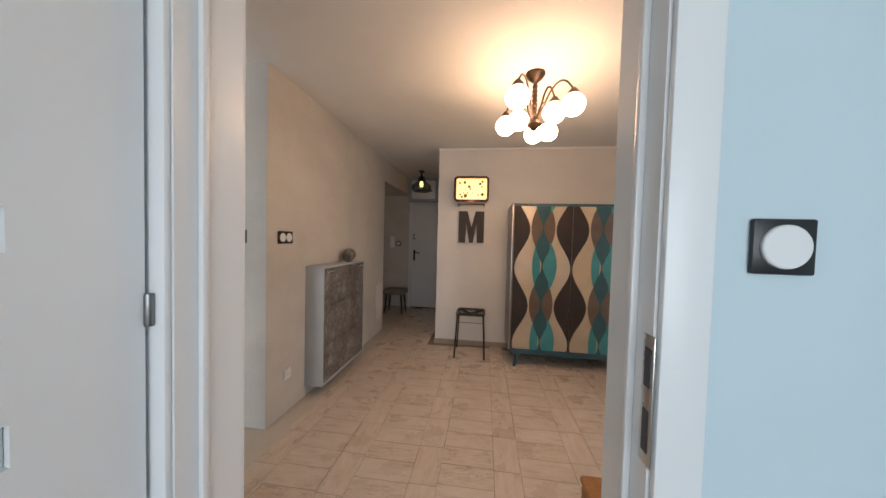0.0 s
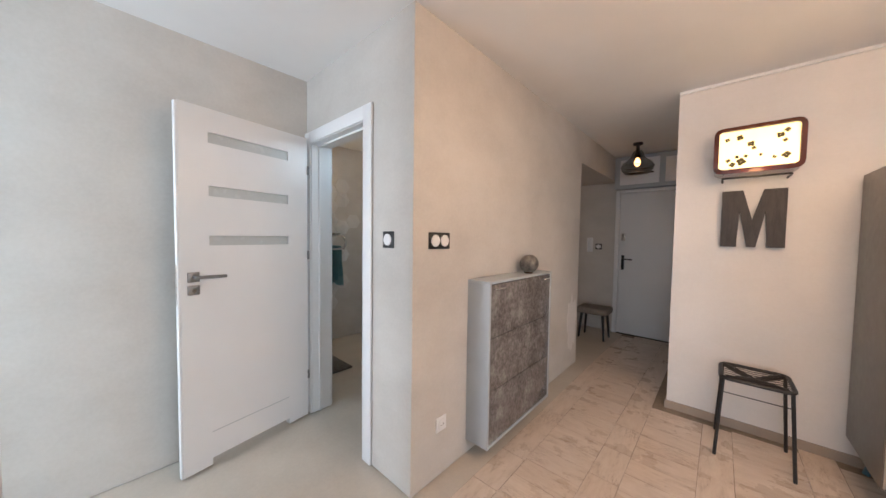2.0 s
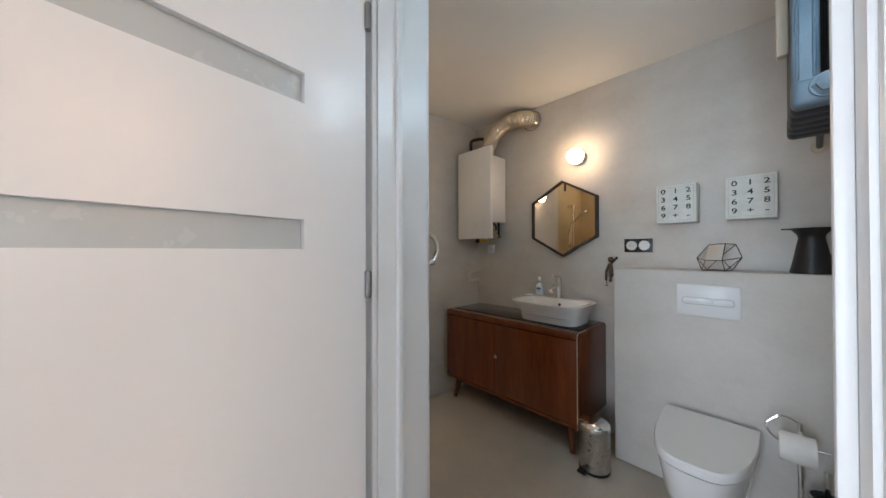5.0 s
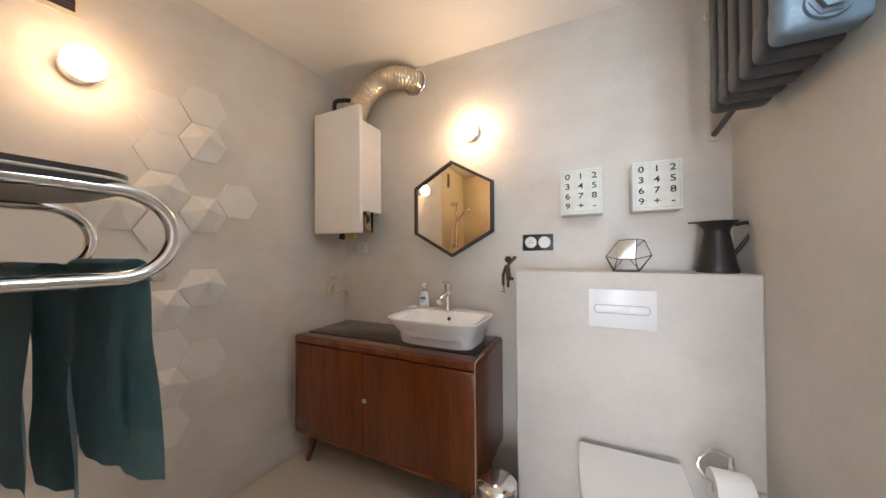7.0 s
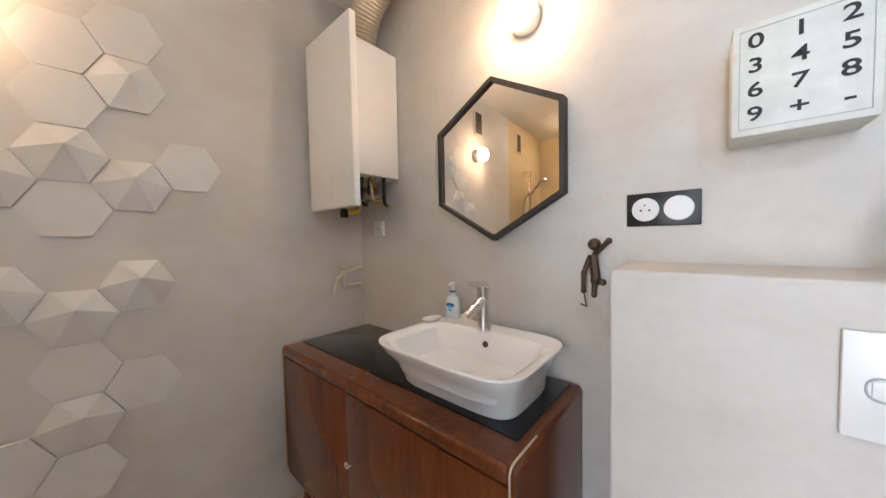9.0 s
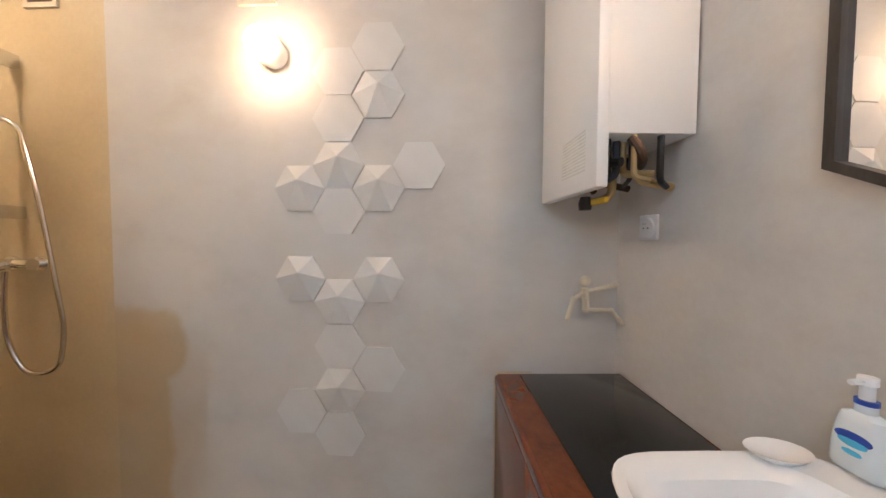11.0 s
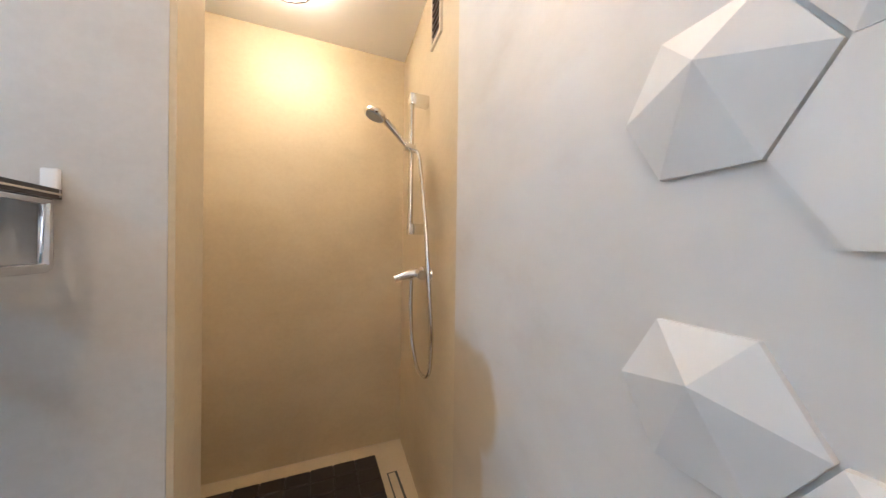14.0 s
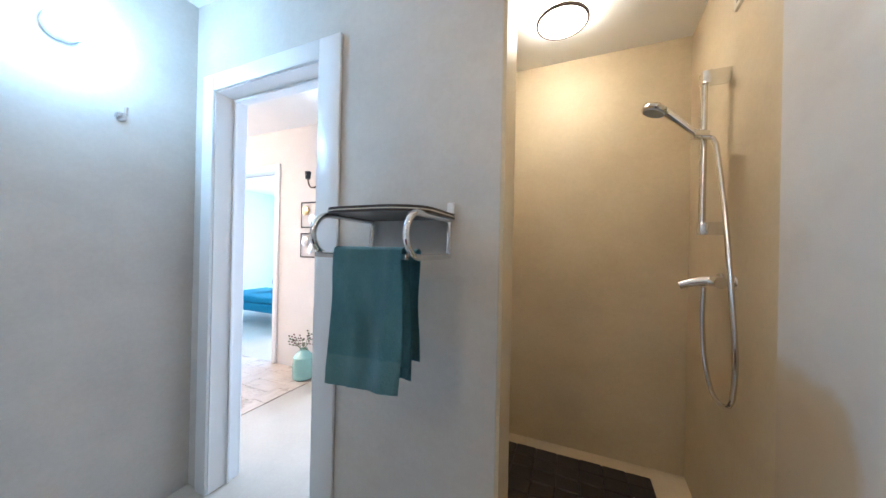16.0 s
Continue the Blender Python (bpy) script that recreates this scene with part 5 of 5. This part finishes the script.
t = root("toilet", "white wall-hung toilet with closed square lid", "toilet")
bm = bmesh.new()
loft(bm, [d_ring(bm, 0.10, 3.52, 3.885, 0.10), d_ring(bm, 0.125, 3.46, 3.885, 0.13), d_ring(bm, 0.15, 3.39, 3.885, 0.25), d_ring(bm, 0.168, 3.355, 3.885, 0.36), d_ring(bm, 0.172, 3.345, 3.885, 0.395)])
part("bowl", bm, M_CERAMIC, t)
bm = bmesh.new()
loft(bm, [d_ring(bm, 0.172, 3.342, 3.84, 0.40), d_ring(bm, 0.176, 3.336, 3.84, 0.406), d_ring(bm, 0.176, 3.336, 3.84, 0.432), d_ring(bm, 0.172, 3.342, 3.838, 0.44)])
part("lid", bm, M_CERAMIC, t)
bx("hinge_bar", (-1.96, 3.842, 0.398), (-1.66, 3.862, 0.43), M_CHROME, t, 0.004)

r = root("toilet_paper_stand", "chrome floor stand with paper roll and brush", "toilet paper stand")
part("base", lathe(bmesh.new(), [(0, 0), (0.09, 0), (0.09, 0.012), (0, 0.015)], 28, Matrix.Translation((-1.49, 3.72, 0))), M_CHROME, r)
part("pole", tube(bmesh.new(), [(-1.525, 3.745, 0.01), (-1.525, 3.745, 0.56)], 0.008, 12), M_CHROME, r)
part("holder_arm", tube(bmesh.new(), rounded([(-1.525, 3.745, 0.555), (-1.575, 3.735, 0.582), (-1.625, 3.725, 0.53), (-1.60, 3.72, 0.478), (-1.45, 3.72, 0.478)], 0.035), 0.0048, 8), M_CHROME, r)
bm = bmesh.new()
q = Vector((1, 0.03, 0)).to_track_quat("Z", "Y").to_matrix().to_4x4()
lathe(bm, [(0.02, 0), (0.053, 0), (0.055, 0.004), (0.055, 0.094), (0.053, 0.098), (0.02, 0.098), (0.02, 0)], 28, Matrix.Translation((-1.583, 3.72, 0.463)) @ q)
part("paper_roll", bm, M_PAPER, r, "white toilet paper roll")
part("brush_cup", lathe(bmesh.new(), [(0, 0.015), (0.05, 0.015), (0.052, 0.3), (0.046, 0.3), (0.04, 0.05), (0, 0.05)], 24, Matrix.Translation((-1.457, 3.74, 0))), M_STEEL, r)
part("brush_handle", lathe(bmesh.new(), [(0, 0.05), (0.008, 0.05), (0.008, 0.34), (0.010, 0.345), (0.010, 0.40), (0, 0.405)], 14, Matrix.Translation((-1.457, 3.74, 0))), M_CHROME, r)

b = root("pedal_bin", "small round brushed steel pedal bin", "bin", at=(-2.30, 3.70, 0))
part("body", lathe(bmesh.new(), [(0, 0), (0.078, 0), (0.08, 0.01), (0.08, 0.225), (0.083, 0.23), (0.083, 0.24), (0, 0.24)], 32), M_STEEL, b)
part("lid", lathe(bmesh.new(), [(0.08, 0.241), (0.084, 0.243), (0.083, 0.26), (0.07, 0.274), (0.03, 0.283), (0, 0.285)], 32), M_CHROME, b)
part("base_ring", lathe(bmesh.new(), [(0, 0), (0.082, 0), (0.082, 0.015), (0, 0.015)], 32, Matrix.Translation((0, 0, 0.0005))), M_BLACKPL, b)
part("pedal", box(bmesh.new(), (-0.055, -0.115, 0.008), (-0.005, -0.07, 0.018), 0.004), M_BLACKPL, b, "black pedal")

# cast-iron radiator high on the wall
r = root("radiator", "old blue cast-iron radiator hung under the ceiling", "radiator")
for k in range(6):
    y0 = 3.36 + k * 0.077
    # Shade on the sections behind the front one is put into their colour.
    mat = M_IRON if k == 0 else M_IRON_DARK_SHADED
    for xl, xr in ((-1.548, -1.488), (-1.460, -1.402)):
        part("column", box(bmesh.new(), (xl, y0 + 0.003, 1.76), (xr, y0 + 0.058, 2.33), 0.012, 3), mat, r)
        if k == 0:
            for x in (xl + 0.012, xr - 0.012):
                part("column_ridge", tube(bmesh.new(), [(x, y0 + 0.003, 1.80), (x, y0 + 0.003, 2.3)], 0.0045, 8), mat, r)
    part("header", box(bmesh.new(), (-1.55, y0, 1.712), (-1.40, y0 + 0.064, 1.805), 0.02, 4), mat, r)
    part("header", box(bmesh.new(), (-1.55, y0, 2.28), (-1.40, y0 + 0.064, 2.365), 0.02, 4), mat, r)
part("plug_collar", lathe(bmesh.new(), [(0, 0), (0.04, 0), (0.038, 0.008), (0, 0.009)], 24, Matrix.Translation((-1.474, 3.361, 1.765)) @ Matrix.Rotation(radians(90), 4, "X")), M_IRON, r)
part("plug", lathe(bmesh.new(), [(0, 0), (0.034, 0), (0.034, 0.012), (0.026, 0.014), (0.026, 0.026), (0, 0.028)], 6, Matrix.Translation((-1.474, 3.362, 1.765)) @ Matrix.Rotation(radians(90), 4, "X")), M_IRON, r)
for z_ in (1.74, 2.27):
    part("feed_pipe", tube(bmesh.new(), [(-1.46, 3.8, z_ + 0.02), (-1.44, 4.14, z_)], 0.011, 10), M_IRON_DARK_SHADED, r)
    part("wall_rosette", disc_on(bmesh.new(), (-1.44, 4.14, z_), (0, -1, 0), 0.028, 0.012), M_IVORY, r)
for y in (3.45, 3.7):
    part("bracket", tube(bmesh.new(), [(-1.38, y, 1.83), (-1.45, y, 1.83)], 0.01, 8), M_IRON_DARK_SHADED, r)
e = root("heat_meter", "ivory plastic heat meter on the radiator", "heat meter")
part("case", box(bmesh.new(), (-1.580, 3.56, 1.98), (-1.548, 3.60, 2.32), 0.008), M_IVORY, e)
part("end_cap", box(bmesh.new(), (-1.603, 3.565, 2.22), (-1.58, 3.595, 2.27), 0.006), M_WHITE, e)

# towel shelf with towels
s = root("towel_shelf", "chrome tube towel shelf with a dark board on top", "towel rack")
xa, xb = -2.812, -2.475
out = rounded([(xb - 0.01, 2.378, 0), (xb - 0.01, 2.613, 0), (xb - 0.08, 2.633, 0), (xa + 0.08, 2.633, 0), (xa, 2.588, 0), (xa, 2.378, 0)], 0.05, 6)
board = prism(bmesh.new(), [(p.x, p.y) for p in out], 1.325, 1.343)
part("board", board, plain("dark_brown_board", (0.03, 0.022, 0.018), 0.3, vary=0.2), s, "dark board with pale edge line")
part("edge_line", tube(bmesh.new(), [(p.x, p.y + 0.0005, 1.334) for p in out], 0.002, 6), M_IVORY, s)
for x in (xa + 0.015, xb - 0.02):
    bend = [(x, 2.603 + 0.061 * math.sin(k * math.pi / 14), 1.263 + 0.059 * math.cos(k * math.pi / 14)) for k in range(15)]
    loop = [(x, 2.388, 1.322)] + bend + [(x, 2.388, 1.204)]
    part("side_tube", tube(bmesh.new(), rounded(loop, 0.006, 4, True), 0.0092, 12, True), M_CHROME, s)
part("towel_bar", tube(bmesh.new(), [(xa + 0.02, 2.647, 1.206), (xb - 0.02, 2.647, 1.206)], 0.009, 12), M_CHROME, s)
part("rear_bar", tube(bmesh.new(), [(xa + 0.02, 2.568, 1.202), (xb - 0.02, 2.568, 1.202)], 0.008, 12), M_CHROME, s)
for x in (xa + 0.0, xb - 0.02):
    part("bracket", box(bmesh.new(), (x, 2.376, 1.325), (x + 0.024, 2.388, 1.38), 0.004), M_WHITE, s)


def towel(label, x0, x1, y, top, drop_front, drop_back, mat, hem, seed, spread=0.0):
    """A towel folded over a bar, with soft vertical folds and a flat woven hem."""
    o = root("towel", label, "towel", "towels on the rack")
    nx, path_ = 26, []
    for k in range(9):
        path_.append((-0.017, -drop_back + k * (drop_back - 0.012) / 8))
    for k in range(1, 8):
        a = math.pi * k / 8
        path_.append((-0.017 * math.cos(a), 0.0 + 0.012 * math.sin(a)))
    for k in range(22):
        path_.append((0.017 + 0.012 * k / 21, -0.012 - k * (drop_front - 0.012) / 21))

    def sheet(lo, hi):
        bm = bmesh.new()
        grid = []
        for (dy, dz) in path_[lo:hi]:
            row = []
            for i_ in range(nx + 1):
                u = i_ / nx
                fall = min(1.0, max(0.0, -dz) / 0.25)
                fold = 0.008 * fall * math.sin(u * 7.5 + seed + 2.5 * dz) + 0.003 * fall * math.sin(u * 17 + 2 * seed - 4 * dz)
                wob = 0.006 * noise.noise((u * 6, dz * 9, seed))
                row.append(bm.verts.new((x0 + (x1 - x0) * (u + spread * fall * (u - 0.5)) + 0.006 * math.sin(dz * 14 + seed), y + dy + fold * (1 if dy > 0 else 0.5) + wob, top + dz + 0.006 * math.sin(u * 5 + seed) * fall)))
            grid.append(row)
        for p, q_ in zip(grid, grid[1:]):
            for i_ in range(nx):
                bm.faces.new((p[i_], p[i_ + 1], q_[i_ + 1], q_[i_]))
        bmesh.ops.solidify(bm, geom=bm.faces[:], thickness=0.008)
        return bm
    n_ = len(path_)
    part("cloth", sheet(0, n_ - 5), mat, o)
    part("hem", sheet(n_ - 6, n_), hem, o, "woven hem band")
    return o


towel("folded teal terry towel over the chrome bar", -2.79, -2.577, 2.647, 1.218, 0.352, 0.3, M_TOWEL, M_TOWEL_HEM, 1.3, 0.04)
# The teal towel's back drape as its own sheet, shade in its colour.
towel("back drape of the teal towel, coloured darker for shade", -2.782, -2.58, 2.568, 1.214, 0.335, 0.3, M_TOWEL_SHADED, M_TOWEL_SHADED, 3.1)

tag = root("towel_tag", "small bright blue towel label hanging between the drapes", "label")
part("tag", prism(bmesh.new(), [(-2.772, 1.0), (-2.752, 1.02), (-2.735, 0.93), (-2.755, 0.91)], -2.622, -2.619, Matrix.Rotation(radians(90), 4, "X")), plain("blue_tag", (0.03, 0.22, 0.50), 0.6), tag, "", False)

# shower
def vent(label, y0, y1, z0, z1):
    v_ = root("wall_vent", label, "vent")
    mid_ = (y0 + y1) / 2
    v_.location = (west(mid_), mid_, 0)
    v_.rotation_euler = (0, 0, -math.atan(WEST_K))
    h_ = (y1 - y0) / 2
    part("frame", boxes(((0, -h_, z0), (0.01, -h_ + 0.018, z1)), ((0, h_ - 0.018, z0), (0.01, h_, z1)), ((0, -h_ + 0.018, z0), (0.01, h_ - 0.018, z0 + 0.018)), ((0, -h_ + 0.018, z1 - 0.018), (0.01, h_ - 0.018, z1))), M_IVORY, v_)
    part("backing", boxes(((0.001, -h_ + 0.018, z0 + 0.018), (0.003, h_ - 0.018, z1 - 0.018))), M_IRON_DARK_SHADED, v_, "", False)
    for k in range(7):
        z_ = z0 + 0.025 + k * (z1 - z0 - 0.05) / 6
        part("slat", box(bmesh.new(), (0.003, -h_ + 0.018, z_ - 0.005), (0.009, h_ - 0.018, z_ + 0.004), 0.001), M_BRONZE, v_)
    return v_


vent("beige louvred vent high in the shower wall", 1.853, 1.995, 2.13, 2.36)
vent("beige louvred vent above the wall lamp", 2.72, 2.87, 2.11, 2.33)

sh = root("shower_set", "chrome hand shower on a slim sliding rail", "shower")
sy0, sxw = 1.797, west(1.797)
sxr = sxw + 0.08
part("rail", tube(bmesh.new(), [(sxr, sy0, 1.306), (sxr, sy0, 1.945)], 0.0115, 14), M_SATIN, sh)
for z_ in (1.33, 1.925):
    part("rail_bracket", box(bmesh.new(), (sxw, sy0 - 0.02, z_ - 0.025), (sxr + 0.012, sy0 + 0.02, z_ + 0.025), 0.004), M_CHROME, sh)
part("slider", tube(bmesh.new(), [(sxr - 0.012, sy0, 1.700), (sxr + 0.035, sy0 + 0.005, 1.708)], 0.02, 14), M_CHROME, sh)
part("handset_grip", tube(bmesh.new(), [(sxr + 0.015, sy0 + 0.005, 1.695), (sxr + 0.08, sy0 + 0.018, 1.755), (sxr + 0.13, sy0 + 0.025, 1.80)], lambda u: 0.011 + 0.005 * u, 14), M_CHROME, sh)
q = Vector((0.35, 0.0, -1)).to_track_quat("Z", "Y").to_matrix().to_4x4()
hd = part("shower_head", lathe(bmesh.new(), [(0, -0.022), (0.025, -0.02), (0.046, -0.006), (0.05, 0.006), (0.046, 0.012), (0, 0.013)], 28, Matrix.Translation((sxr + 0.17, sy0 + 0.03, 1.815)) @ q), M_CHROME, sh)
part("spray_face", lathe(bmesh.new(), [(0, 0.013), (0.04, 0.013), (0.038, 0.016), (0, 0.016)], 24, Matrix.Translation((sxr + 0.17, sy0 + 0.03, 1.815)) @ q), M_GREYCAB, hd, "grey spray face")
hose = [(sxr + 0.005, sy0 + 0.012, 1.69), (sxr - 0.005, sy0 + 0.095, 1.66), (sxr - 0.02, sy0 + 0.14, 1.4), (sxr - 0.03, sy0 + 0.175, 1.1), (sxr - 0.035, sy0 + 0.205, 0.86), (sxr - 0.035, sy0 + 0.175, 0.70), (sxr - 0.025, sy0 + 0.06, 0.685), (sxr - 0.01, sy0 + 0.01, 0.82), (sxr + 0.0, sy0 + 0.02, 1.0), (sxr + 0.0, sy0 + 0.03, 1.10)]
part("hose", tube(bmesh.new(), rounded(hose, 0.14, 8), 0.0085, 10), M_SATIN, sh, "brushed metal hose")
mx = root("shower_mixer", "chrome single-lever wall shower mixer", "faucet")
part("body", tube(bmesh.new(), [(sxw + 0.05, (sy0 + 0.02) - 0.06, 1.125), (sxw + 0.05, (sy0 + 0.02) + 0.075, 1.125)], 0.022, 16), M_CHROME, mx)
for dy in (-0.055, 0.06):
    part("wall_rosette", disc_on(bmesh.new(), (sxw, (sy0 + 0.015) + dy, 1.125), (1, 0, 0), 0.03, 0.012), M_CHROME, mx)
    part("inlet", tube(bmesh.new(), [(sxw + 0.01, (sy0 + 0.015) + dy, 1.125), (sxw + 0.05, (sy0 + 0.015) + dy, 1.125)], 0.014, 12), M_CHROME, mx)
part("lever", tube(bmesh.new(), rounded([(sxw + 0.05, (sy0 + 0.015) + 0.01, 1.13), (sxw + 0.11, (sy0 + 0.015) + 0.0, 1.118), (sxw + 0.153, (sy0 + 0.015) - 0.005, 1.103)], 0.02), lambda u: 0.02 - 0.005 * u, 14), M_CHROME, mx)

structure("floor_shower", boxes(((-3.76, 1.226, -0.05), (-2.434, 2.235, -0.0015))), M_SHOWER, "ochre microcement shower floor")

# floor: shower mat of rubber slats, drain, rug
mt = root("shower_mat", "dark brown slatted rubber shower mat", "mat")
for k in range(8):
    for j_ in range(8):
        xa_, ya_ = -3.575 + k * 0.118, 1.35 + j_ * 0.098
        part("slat", box(bmesh.new(), (xa_, ya_, 0.0), (xa_ + 0.114, ya_ + 0.094, 0.02 + 0.001 * ((k + j_) % 3)), 0.004, 1), M_RUBBER, mt)
part("base", boxes(((-3.575, 1.35, 0.0), (-2.634, 2.132, 0.012))), M_RUBBER, mt, "", False)
dn = root("floor_drain", "narrow linear floor drain with stone insert", "drain")
part("channel", boxes(((-3.668, 1.5, -0.003), (-3.612, 2.08, 0.0015))), M_IRON_DARK_SHADED, dn, "", False)
part("insert", box(bmesh.new(), (-3.655, 1.51, 0.0016), (-3.618, 2.07, 0.004), 0.001), M_SHOWER, dn)
rg = root("bath_rug", "small dark brown bath mat on the floor", "bath mat")
part("pile", box(bmesh.new(), (-3.15, 2.58, 0.0), (-2.70, 2.86, 0.016), 0.006), towel_material("dark_pile", (0.02, 0.016, 0.014), (0.05, 0.04, 0.035)), rg)

# ---- hexagon relief tiles ----
HX, HZ = 0.1, 0.0866


def hex_mesh(raised):
    """A flat-topped hexagon tile; raised ones rise to a point above the middle."""
    bm = bmesh.new()
    ring_ = [(HX * math.cos(k * math.pi / 3), HZ / 0.866 * math.sin(k * math.pi / 3)) for k in range(6)]
    lo = [bm.verts.new((0, a * 0.988, b * 0.988)) for a, b in ring_]
    t_ = 0.009 if raised else 0.011
    hi = [bm.verts.new((t_, a * 0.988, b * 0.988)) for a, b in ring_]
    for k in range(6):
        bm.faces.new((lo[k], lo[(k + 1) % 6], hi[(k + 1) % 6], hi[k]))
    if raised:
        tip_ = bm.verts.new((0.041, 0.006, 0.028))
        for k in range(6):
            bm.faces.new((hi[k], hi[(k + 1) % 6], tip_))
    else:
        bm.faces.new(hi)
    return mesh_of("hexagon_tile", bm, M_HEX)


FLAT, PEAK = hex_mesh(False), hex_mesh(True)
hexes = root("hexagon_tiles", "white plaster hexagon relief tiles scattered up the wall", "wall tiles", at=(west(3.1035) , 3.1035, 1.337))
hexes.rotation_euler = (0, 0, -math.atan(WEST_K))
for col, up, raised in ((-1, 1, 1), (-1, -3, 1), (-1, -9, 0), (0, 6, 0), (0, 4, 0), (0, 2, 1), (0, 0, 0), (0, -4, 1), (0, -6, 0), (0, -8, 1), (0, -10, 0), (1, 7, 0), (1, 5, 1), (1, 1, 1), (1, -3, 1), (1, -7, 0), (2, 2, 0)):
    ob = new("tile", PEAK if raised else FLAT)
    ob.parent = hexes
    ob.location = (0.0, col * 0.153, up * 0.0866 if col != 2 else 0.17)

# ---- marble floor of the hall ----
structure("floor_grout", boxes(((-0.986, 1.045, -0.05), (2.45, 4.19, -0.002)), ((-0.986, 4.19, -0.05), (-0.289, 6.1, -0.002))), M_GROUT, "grey-brown grout bed under marble tiles")
tiles = tagged(new("floor_tiles"), "pale veined marble floor tiles in alternating rows", "floor", kind="structure")


def tile_mesh(w_, d_, mat):
    bm = box(bmesh.new(), (-w_ / 2, -d_ / 2, -0.006), (w_ / 2, d_ / 2, 0.0005))
    return mesh_of("tile", bm, mat)


LARGE, TALL = tile_mesh(0.304, 0.1503, M_MARBLE), tile_mesh(0.1503, 0.303, M_MARBLE_TALL)
rng = random.Random(5)
spots = []
for k in range(-4, 6):
    x = 0.395 + 0.46 * k
    for j_ in range(0, 18):
        spots.append((TALL, x + 0.0765, 1.21 - 0.154 + j_ * 0.306 + (0.14 if k % 2 else 0.0), 0.149, 0.302))
    for j_ in range(0, 34):
        spots.append((LARGE, x + 0.153 + 0.1535, 1.085 + 0.028 + j_ * 0.153 + (0.027 if k % 2 else 0), 0.302, 0.149))
for me, x, y, w_, d_ in spots:
    in_hall = -1.0 < x < 2.42 and 1.05 < y < 4.15
    in_corridor = -1.0 < x < -0.32 and y < 6.06
    if in_hall or in_corridor:
        ob = new("tile", me)
        ob.parent = tiles
        ob.location = (x + rng.uniform(-0.001, 0.001), y, rng.uniform(-0.0004, 0.0004))
        ob.rotation_euler = (0, 0, rng.choice((0, math.pi)))
